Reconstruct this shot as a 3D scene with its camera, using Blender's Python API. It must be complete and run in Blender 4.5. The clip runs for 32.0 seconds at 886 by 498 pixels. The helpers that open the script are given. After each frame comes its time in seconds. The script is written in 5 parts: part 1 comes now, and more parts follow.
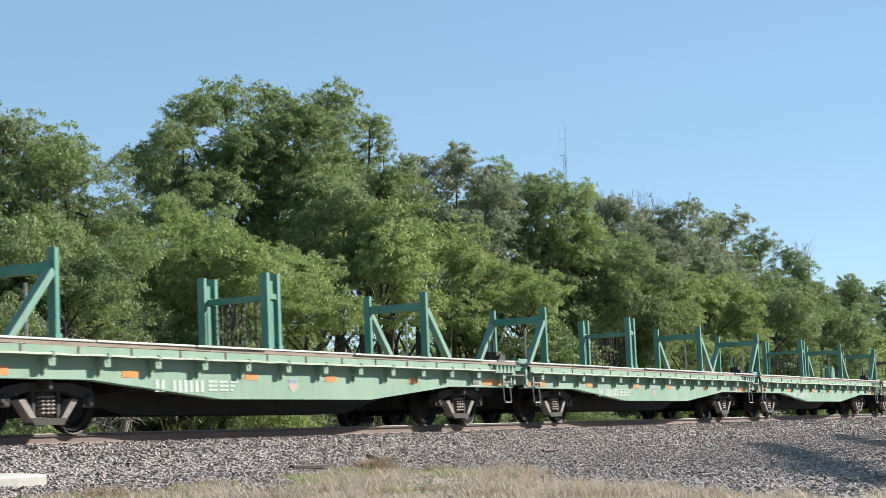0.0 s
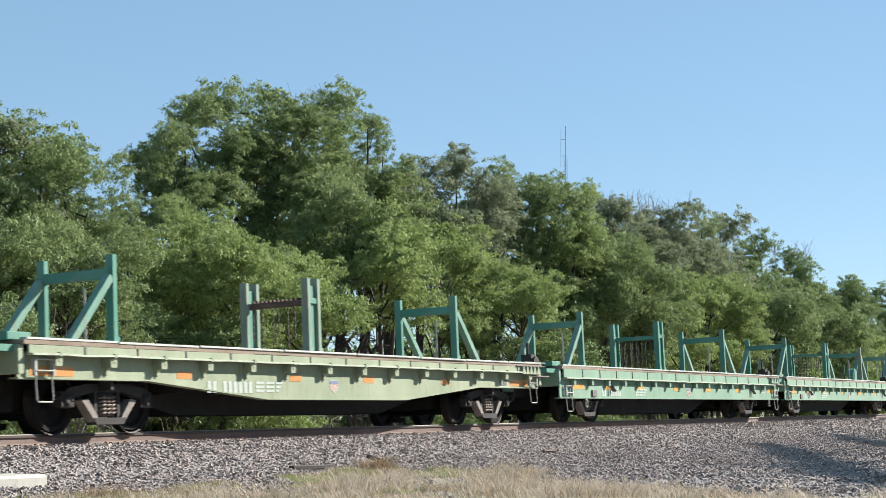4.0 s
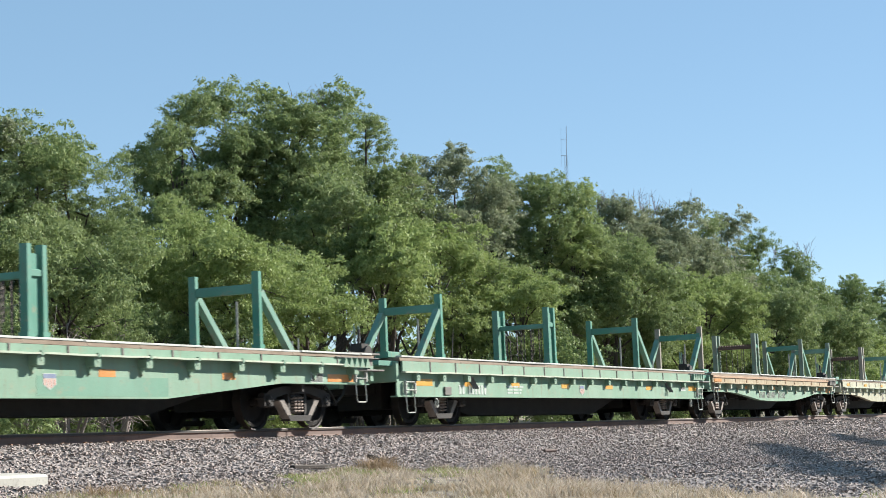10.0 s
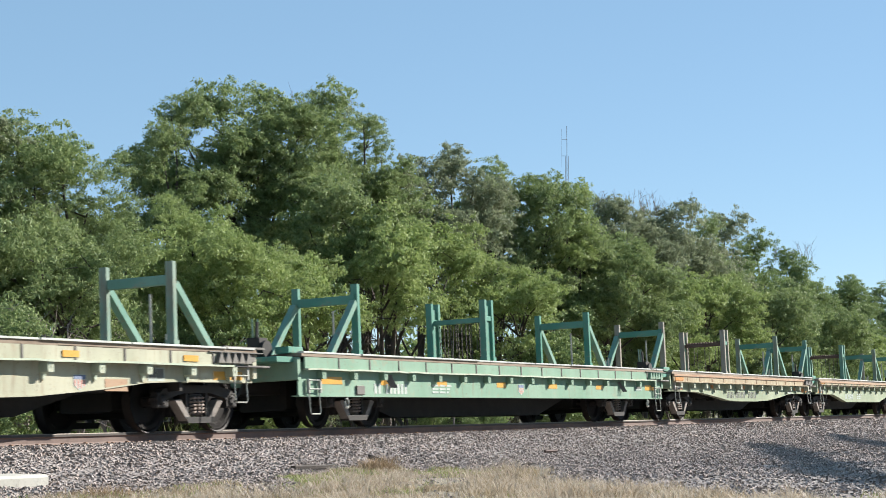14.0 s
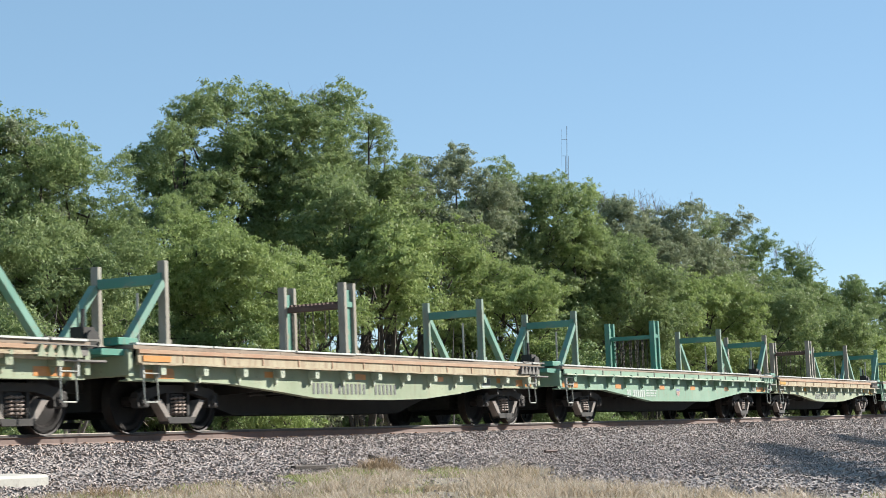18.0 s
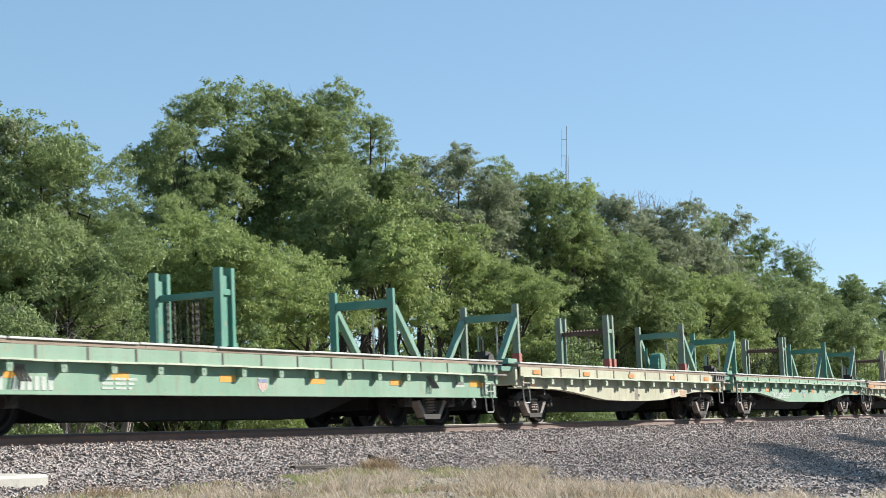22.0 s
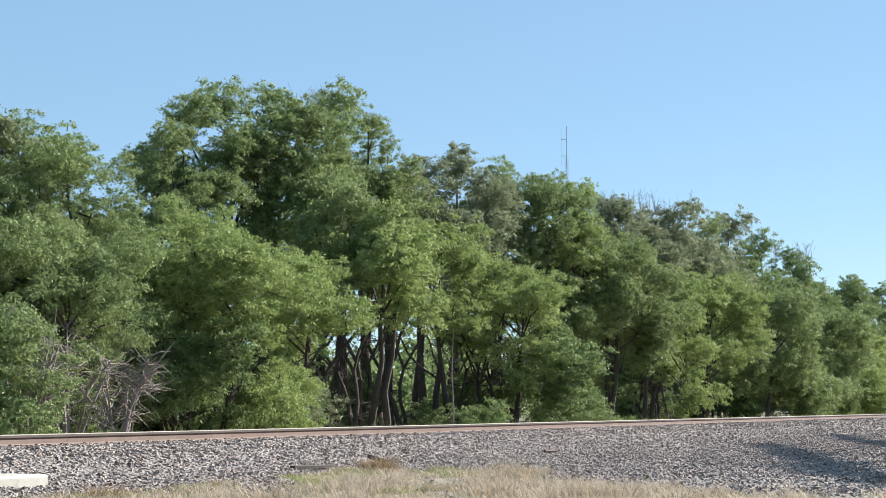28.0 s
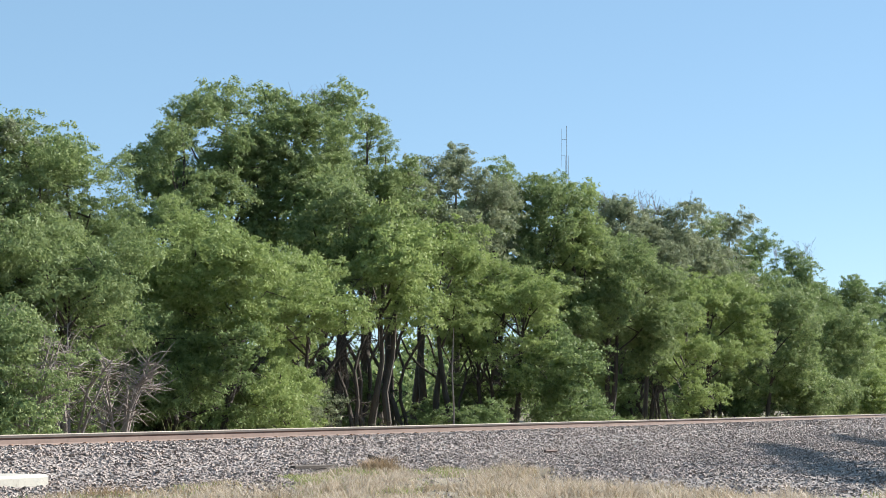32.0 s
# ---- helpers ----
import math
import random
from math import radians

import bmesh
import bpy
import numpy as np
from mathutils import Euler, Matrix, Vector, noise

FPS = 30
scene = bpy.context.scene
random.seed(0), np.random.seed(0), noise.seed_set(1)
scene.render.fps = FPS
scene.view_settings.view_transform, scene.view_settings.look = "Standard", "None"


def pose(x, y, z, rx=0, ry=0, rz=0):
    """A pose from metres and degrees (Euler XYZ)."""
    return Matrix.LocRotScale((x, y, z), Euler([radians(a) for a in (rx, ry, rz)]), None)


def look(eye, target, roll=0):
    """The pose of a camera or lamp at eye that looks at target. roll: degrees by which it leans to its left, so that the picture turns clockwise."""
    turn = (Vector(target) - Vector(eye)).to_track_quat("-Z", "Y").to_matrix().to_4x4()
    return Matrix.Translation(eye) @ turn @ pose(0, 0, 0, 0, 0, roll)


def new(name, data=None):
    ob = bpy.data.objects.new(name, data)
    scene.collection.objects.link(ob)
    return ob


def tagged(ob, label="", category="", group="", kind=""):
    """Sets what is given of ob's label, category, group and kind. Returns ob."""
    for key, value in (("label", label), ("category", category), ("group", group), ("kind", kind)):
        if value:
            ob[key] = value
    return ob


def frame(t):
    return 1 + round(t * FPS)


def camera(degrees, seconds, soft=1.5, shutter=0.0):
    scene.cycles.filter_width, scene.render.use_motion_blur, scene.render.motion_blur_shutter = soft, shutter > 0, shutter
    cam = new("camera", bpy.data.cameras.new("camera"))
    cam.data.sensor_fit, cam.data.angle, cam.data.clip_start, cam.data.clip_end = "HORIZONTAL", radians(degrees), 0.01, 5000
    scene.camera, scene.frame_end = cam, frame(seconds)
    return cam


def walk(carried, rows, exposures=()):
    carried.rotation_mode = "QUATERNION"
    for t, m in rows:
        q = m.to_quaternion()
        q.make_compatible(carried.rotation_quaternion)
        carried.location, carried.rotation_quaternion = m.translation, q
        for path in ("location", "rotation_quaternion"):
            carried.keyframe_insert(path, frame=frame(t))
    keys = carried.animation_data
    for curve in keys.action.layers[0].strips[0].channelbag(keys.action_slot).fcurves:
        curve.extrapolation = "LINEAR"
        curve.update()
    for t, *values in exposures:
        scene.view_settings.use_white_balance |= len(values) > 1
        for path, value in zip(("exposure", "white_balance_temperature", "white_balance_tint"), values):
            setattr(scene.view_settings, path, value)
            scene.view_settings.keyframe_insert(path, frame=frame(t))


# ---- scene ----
# Camera on its tripod beside the line. z = 0 is the top of the rail nearer to the camera.
cam = camera(27.34, 32.0, soft=0.85, shutter=0.12)
EYE_Z, TILT = 0.392, 4.855
walk(cam, [(t, pose(0, 0, EYE_Z, 90 + TILT + 0.018 * u, 0, 0.02 * r)) for t, r, u in (
    (0, -1.6, -0.6), (3.5, -1.3, -0.2), (5.5, 0, 1.0), (7.0, 0, 1.4), (9.0, 0, 0), (10.5, 0.4, -0.7), (12.5, 1, 0),
    (17.0, 1.2, 0.2), (22.0, 0.8, 0), (28.0, 0.4, 0), (32.0, 0.9, 0))],
    exposures=[(0, 1.14), (25.5, 1.14), (27.5, 1.28), (32, 1.28)])

# ---- light: one clear afternoon sun from the camera's side of the line, and the sky ----
SUN_EL, SUN_AZ = 31.5, 29.0          # height, and the side it stands on (anticlockwise from +x)
world = bpy.data.worlds.new("sky")
scene.world = world
world.use_nodes = True
wn, wl = world.node_tree.nodes, world.node_tree.links
sky = wn.new("ShaderNodeTexSky")
sky.sky_type, sky.sun_disc = 'NISHITA', False
sky.sun_elevation, sky.sun_rotation = radians(SUN_EL), radians(90 - SUN_AZ)
sky.air_density, sky.dust_density, sky.ozone_density, sky.altitude = 1.0, 0.0, 1.8, 2600
wn["Background"].inputs[1].default_value = 0.0665
haze = wn.new("ShaderNodeMix")          # thin even haze over the clear sky
haze.data_type = 'RGBA'
haze.inputs[0].default_value, haze.inputs[7].default_value = 0.5, (2.22, 3.9, 5.4, 1)
wl.new(sky.outputs[0], haze.inputs[6])
wl.new(haze.outputs[2], wn["Background"].inputs[0])
sun = new("sun", bpy.data.lights.new("sun", 'SUN'))
sun.data.energy, sun.data.angle, sun.data.color = 5.0, radians(0.53), (1.0, 0.95, 0.87)
sd = Vector((math.cos(radians(SUN_EL)) * math.cos(radians(SUN_AZ)), math.cos(radians(SUN_EL)) * math.sin(radians(SUN_AZ)), math.sin(radians(SUN_EL))))
sun.matrix_world = look(sd * 100, (0, 0, 0))

# ---- the line: an easy left-hand curve, canted towards its inside ----
TH0, BEND, DIST, CANT = radians(64.267), 0.00056657, 36.207, 2.7


def on_track(s, lat=0.0):
    """Place beside the line's middle: s metres along it, lat metres towards the camera."""
    a = TH0 + BEND * s
    x, y = (math.sin(a) - math.sin(TH0)) / BEND, DIST - (math.cos(a) - math.cos(TH0)) / BEND
    return x + lat * math.sin(a), y - lat * math.cos(a), a


def track_pose(s, lat=0.0, z=0.0, cant=CANT):
    x, y, a = on_track(s, lat)
    return Matrix.Translation((x, y, z)) @ Matrix.Rotation(a, 4, 'Z') @ Matrix.Rotation(radians(-cant), 4, 'X')


RAIL_MID = -0.75 * math.sin(radians(CANT))


# ---- materials ----
def shade(name, rough=0.6, metal=0.0):
    m = bpy.data.materials.new(name)
    m.use_nodes = True
    n, l = m.node_tree.nodes, m.node_tree.links
    b = n["Principled BSDF"]
    b.inputs["Roughness"].default_value, b.inputs["Metallic"].default_value = rough, metal
    return m, n, l, b


def mix(n, l, fac, a, b, mode='MIX'):
    k = n.new("ShaderNodeMix")
    k.data_type, k.blend_type = 'RGBA', mode
    for i, v in ((0, fac), (6, a), (7, b)):
        if hasattr(v, "is_linked"):
            l.new(v, k.inputs[i])
        else:
            k.inputs[i].default_value = v if i == 0 else (*v, 1)
    return k.outputs[2]


def ramp(n, l, src, p0, p1):
    r = n.new("ShaderNodeMapRange")
    r.inputs[1].default_value, r.inputs[2].default_value = p0, p1
    l.new(src, r.inputs[0])
    return r.outputs[0]


def noise_at(n, l, scale, detail=4, stretch=(1, 1, 1), rough=0.6):
    tc, mp, t = n.new("ShaderNodeTexCoord"), n.new("ShaderNodeMapping"), n.new("ShaderNodeTexNoise")
    mp.inputs[3].default_value = stretch
    l.new(tc.outputs["Object"], mp.inputs[0])
    l.new(mp.outputs[0], t.inputs[0])
    t.inputs["Scale"].default_value, t.inputs["Detail"].default_value, t.inputs["Roughness"].default_value = scale, detail, rough
    return t.outputs[0]


def bump(n, l, b, src, strength, dist):
    k = n.new("ShaderNodeBump")
    k.inputs["Strength"].default_value, k.inputs["Distance"].default_value = strength, dist
    l.new(src, k.inputs["Height"])
    l.new(k.outputs[0], b.inputs["Normal"])


def rnd(n):
    return n.new("ShaderNodeObjectInfo").outputs["Random"]


def paint(name, col, fade, worn=0.35, rough=0.68):
    """Old sprayed paint: faded patches, rust runs that hang down, small chips."""
    m, n, l, b = shade(name, rough)
    big, runs, fine = noise_at(n, l, 0.9, 3), noise_at(n, l, 3.0, 5, (3, 3, 0.35)), noise_at(n, l, 22, 4)
    c = mix(n, l, ramp(n, l, big, 0.35, 0.7), col, fade)
    r = n.new("ShaderNodeMath")
    r.operation = 'MULTIPLY'
    l.new(ramp(n, l, runs, 0.78 - worn * 0.55, 0.95 - worn * 0.4), r.inputs[0])
    r.inputs[1].default_value = 0.75
    c = mix(n, l, r.outputs[0], c, (0.19, 0.10, 0.055))
    c = mix(n, l, ramp(n, l, fine, 0.62, 0.8), c, (0.12, 0.08, 0.06))
    soot = n.new("ShaderNodeMath")
    soot.operation = 'MULTIPLY'
    l.new(ramp(n, l, noise_at(n, l, 1.6, 6, (2.5, 2.5, 0.6), 0.7), 0.42, 0.78), soot.inputs[0])
    soot.inputs[1].default_value = 0.2
    c = mix(n, l, soot.outputs[0], c, (0.10, 0.095, 0.08))
    spots = n.new("ShaderNodeMath")
    spots.operation = 'MULTIPLY'
    l.new(ramp(n, l, noise_at(n, l, 3.6, 7, (1, 1, 1.6), 0.68), 0.56, 0.74), spots.inputs[0])
    spots.inputs[1].default_value = 0.25 + worn * 0.9
    c = mix(n, l, spots.outputs[0], c, (0.30, 0.21, 0.13))
    v = n.new("ShaderNodeMath")
    v.operation = 'MULTIPLY_ADD'
    l.new(rnd(n), v.inputs[0])
    v.inputs[1].default_value, v.inputs[2].default_value = 0.12, 0.0
    c = mix(n, l, v.outputs[0], c, (0.30, 0.30, 0.26))
    l.new(c, b.inputs["Base Color"])
    b.inputs["Specular IOR Level"].default_value = 0.3
    bump(n, l, b, fine, 0.25, 0.01)
    return m


def plain(name, a, c, scale=8.0, rough=0.7, metal=0.0, stretch=(1, 1, 1), bmp=0.3, dist=0.01, vary=0.15):
    m, n, l, b = shade(name, rough, metal)
    t, u = noise_at(n, l, scale, 5, stretch), noise_at(n, l, scale * 7, 3, stretch)
    col = mix(n, l, ramp(n, l, t, 0.3, 0.7), a, c)
    col = mix(n, l, ramp(n, l, u, 0.55, 0.9), col, tuple(x * 0.55 for x in a))
    k = n.new("ShaderNodeMath")
    k.operation = 'MULTIPLY'
    l.new(rnd(n), k.inputs[0])
    k.inputs[1].default_value = vary * 2
    col = mix(n, l, k.outputs[0], col, c)
    l.new(col, b.inputs["Base Color"])
    bump(n, l, b, u, bmp, dist)
    return m


MINT = paint("mint_paint", (0.146, 0.263, 0.182), (0.203, 0.312, 0.231), 0.36)
SEA = paint("sea_green_paint", (0.093, 0.235, 0.162), (0.13, 0.267, 0.194), 0.26)
SAGE = paint("sage_paint", (0.21, 0.255, 0.162), (0.295, 0.335, 0.228), 0.36)
CREAM = paint("cream_paint", (0.315, 0.315, 0.225), (0.43, 0.42, 0.315), 0.40)
TEAL = paint("teal_stake_paint", (0.042, 0.19, 0.138), (0.095, 0.265, 0.2), 0.4)
MID_TEAL = paint("faded_teal_paint", (0.085, 0.22, 0.165), (0.17, 0.31, 0.245), 0.4)
PALE_STAKE = paint("pale_stake_paint", (0.13, 0.227, 0.174), (0.235, 0.3, 0.243), 0.58)
GREY_STAKE = plain("weathered_stake_timber", (0.194, 0.154, 0.121), (0.292, 0.292, 0.243), 3.0, 0.85, stretch=(4, 4, 0.5))
BROWN_BAND = plain("rusty_top_strip", (0.29, 0.15, 0.085), (0.36, 0.255, 0.165), 2.2, 0.8, stretch=(1, 1, 3))
BUFF = paint("buff_rim_paint", (0.32, 0.255, 0.155), (0.39, 0.345, 0.235), 0.6)
LEDGE = paint("pale_worn_ledge", (0.33, 0.40, 0.30), (0.45, 0.48, 0.38), 0.4)
PLATE = plain("brown_repair_plate", (0.12, 0.10, 0.09), (0.18, 0.15, 0.13), 4.0, 0.8)
WOOD = plain("deck_timber", (0.162, 0.113, 0.077), (0.267, 0.215, 0.162), 2.5, 0.85, stretch=(0.6, 5, 3))
WORN_STEEL = plain("worn_edge_steel", (0.324, 0.332, 0.308), (0.502, 0.502, 0.462), 3.0, 0.45, 0.35, (0.6, 1, 1), 0.2)
# grime plus the shade below the cars, both held in the colour
DARK = plain("grimy_shaded_underframe", (0.014, 0.0125, 0.0115), (0.03, 0.026, 0.023), 4.0, 0.8)
GRIME = plain("oily_grey_steel", (0.081, 0.077, 0.069), (0.154, 0.138, 0.121), 5.0, 0.6, 0.2)
TRUCK = plain("rusty_cast_steel", (0.12, 0.1, 0.085), (0.24, 0.21, 0.185), 6.0, 0.75)
SPRING = plain("rust_brown_spring", (0.15, 0.105, 0.08), (0.24, 0.19, 0.16), 9.0, 0.7)
# steel darkened in the colour for the shade the wheel faces stand in
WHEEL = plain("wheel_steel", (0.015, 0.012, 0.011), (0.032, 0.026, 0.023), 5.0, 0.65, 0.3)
TREAD = plain("rusty_wheel_rim", (0.154, 0.069, 0.028), (0.243, 0.121, 0.049), 6.0, 0.6, 0.3)
LADDER = plain("pale_handhold", (0.243, 0.251, 0.227), (0.356, 0.365, 0.324), 9.0, 0.5)
ORANGE = plain("orange_reflector", (0.42, 0.15, 0.028), (0.5, 0.22, 0.055), 5.0, 0.4, vary=0.3)
YELLOW = plain("yellow_reflector", (0.502, 0.219, 0.02), (0.535, 0.292, 0.041), 5.0, 0.4, vary=0.3)
WHITE = plain("white_lettering", (0.437, 0.462, 0.429), (0.292, 0.34, 0.3), 9.0, 0.6)
BLACK_INK = plain("dark_lettering", (0.057, 0.061, 0.057), (0.13, 0.138, 0.121), 9.0, 0.7)
SHIELD = plain("faded_red_stripe", (0.42, 0.12, 0.09), (0.52, 0.26, 0.2), 14.0, 0.6)
BLUE = plain("dull_blue_paint", (0.08, 0.11, 0.2), (0.2, 0.24, 0.32), 9.0, 0.7)
RED = plain("faded_red_paint", (0.243, 0.045, 0.036), (0.34, 0.113, 0.089), 9.0, 0.7)
BROWN_BEAM = plain("dark_brown_timber", (0.061, 0.036, 0.028), (0.13, 0.085, 0.065), 4.0, 0.85, stretch=(4, 0.6, 4))
CHAIN = plain("dark_chain", (0.024, 0.02, 0.018), (0.069, 0.057, 0.049), 20.0, 0.6, 0.4)
RAIL_WEB = plain("rusty_rail", (0.112, 0.074, 0.062), (0.165, 0.115, 0.098), 2.0, 0.8, stretch=(1, 1, 1))
RAIL_TOP = plain("polished_rail_head", (0.194, 0.166, 0.142), (0.267, 0.231, 0.198), 2.0, 0.7, 0.2, bmp=0.05)
RAIL_SIDE = plain("dark_rail_head_side", (0.028, 0.023, 0.021), (0.061, 0.047, 0.041), 2.0, 0.6, 0.2)
RAIL_FOOT = plain("orange_rust_rail_foot", (0.219, 0.121, 0.069), (0.292, 0.178, 0.113), 3.0, 0.85)
TIE = plain("creosoted_tie", (0.049, 0.039, 0.032), (0.105, 0.089, 0.077), 3.0, 0.9)
CONCRETE = plain("pale_concrete", (0.34, 0.324, 0.283), (0.454, 0.437, 0.389), 4.0, 0.85)
BARK = plain("elm_bark", (0.036, 0.029, 0.024), (0.089, 0.073, 0.061), 5.0, 0.95, stretch=(3, 3, 0.5), bmp=0.8, dist=0.03)
TWIG = plain("dead_twig", (0.13, 0.108, 0.098), (0.27, 0.235, 0.215), 5.0, 0.9)
MAST = plain("galvanised_mast", (0.283, 0.292, 0.308), (0.365, 0.373, 0.389), 5.0, 0.5, 0.4)


def leaf(name, a, c, warm):
    m, n, l, b = shade(name, 0.6)
    g = n.new("ShaderNodeNewGeometry").outputs["Random Per Island"]
    col = mix(n, l, g, a, c)
    k = n.new("ShaderNodeMath")
    k.operation = 'MULTIPLY'
    l.new(rnd(n), k.inputs[0])
    k.inputs[1].default_value = 0.55
    col = mix(n, l, k.outputs[0], col, warm)
    l.new(col, b.inputs["Base Color"])
    b.inputs["Specular IOR Level"].default_value = 0.24
    tr = n.new("ShaderNodeBsdfTranslucent")
    l.new(col, tr.inputs[0])
    mx = n.new("ShaderNodeMixShader")
    mx.inputs[0].default_value = 0.38
    l.new(b.outputs[0], mx.inputs[1])
    l.new(tr.outputs[0], mx.inputs[2])
    l.new(mx.outputs[0], n["Material Output"].inputs[0])
    return m


LEAF_MID = leaf("elm_leaves", (0.111, 0.17, 0.059), (0.278, 0.341, 0.138), (0.222, 0.278, 0.125))
LEAF_DEEP = leaf("deep_green_leaves", (0.101, 0.157, 0.059), (0.233, 0.305, 0.117), (0.184, 0.245, 0.099))
LEAF_LIGHT = leaf("yellow_green_leaves", (0.15, 0.222, 0.058), (0.345, 0.412, 0.157), (0.267, 0.329, 0.129))
LEAF_GREY = leaf("grey_green_leaves", (0.128, 0.17, 0.092), (0.301, 0.329, 0.205), (0.234, 0.258, 0.157))
STRAW = leaf("dry_grass", (0.35, 0.285, 0.215), (0.57, 0.50, 0.40), (0.44, 0.345, 0.26))
WEED = leaf("rust_brown_weed", (0.241, 0.163, 0.095), (0.396, 0.292, 0.198), (0.31, 0.258, 0.146))
TAN_BLADE = leaf("tan_grass_blade", (0.25, 0.195, 0.125), (0.42, 0.345, 0.235), (0.33, 0.25, 0.16))
GREEN_BLADE = leaf("green_grass", (0.172, 0.224, 0.06), (0.292, 0.335, 0.112), (0.31, 0.301, 0.138))


def stone_mat():
    m, n, l, b = shade("ballast_stone", 0.85)
    g = n.new("ShaderNodeNewGeometry").outputs["Random Per Island"]
    r = n.new("ShaderNodeValToRGB")
    r.color_ramp.elements[0].color, r.color_ramp.elements[1].color = (0.245, 0.2, 0.18, 1), (0.52, 0.445, 0.405, 1)
    e = r.color_ramp.elements.new(0.55)
    e.color = (0.345, 0.287, 0.258, 1)
    e = r.color_ramp.elements.new(0.8)
    e.color = (0.415, 0.335, 0.285, 1)
    l.new(g, r.inputs[0])
    f = noise_at(n, l, 60, 3)
    l.new(mix(n, l, ramp(n, l, f, 0.4, 0.9), r.outputs[0], (0.20, 0.18, 0.165)), b.inputs["Base Color"])
    bump(n, l, b, f, 0.4, 0.01)
    return m


STONE = stone_mat()


def ground_mat(name, cells, dark, light, tint, rough=0.95, dist=0.05):
    m, n, l, b = shade(name, rough)
    tc, vo = n.new("ShaderNodeTexCoord"), n.new("ShaderNodeTexVoronoi")
    l.new(tc.outputs["Object"], vo.inputs["Vector"])
    vo.inputs["Scale"].default_value = cells
    sep = n.new("ShaderNodeSeparateColor")
    l.new(vo.outputs["Color"], sep.inputs[0])
    c = mix(n, l, sep.outputs[0], dark, light)
    big = noise_at(n, l, 0.35, 4)
    c = mix(n, l, ramp(n, l, big, 0.45, 0.75), c, tint)
    # darkening of the low gaps between cells is painted into the colour
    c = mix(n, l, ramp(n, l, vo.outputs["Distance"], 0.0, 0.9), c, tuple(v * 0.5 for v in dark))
    l.new(c, b.inputs["Base Color"])
    h = n.new("ShaderNodeMath")
    h.operation = 'SUBTRACT'
    h.inputs[0].default_value = 1.0
    l.new(vo.outputs["Distance"], h.inputs[1])
    bump(n, l, b, h.outputs[0], 0.9, dist)
    return m


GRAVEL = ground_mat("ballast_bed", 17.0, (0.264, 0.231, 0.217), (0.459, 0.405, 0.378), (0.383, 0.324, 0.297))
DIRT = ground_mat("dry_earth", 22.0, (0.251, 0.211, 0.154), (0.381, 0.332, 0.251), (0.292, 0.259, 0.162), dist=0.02)


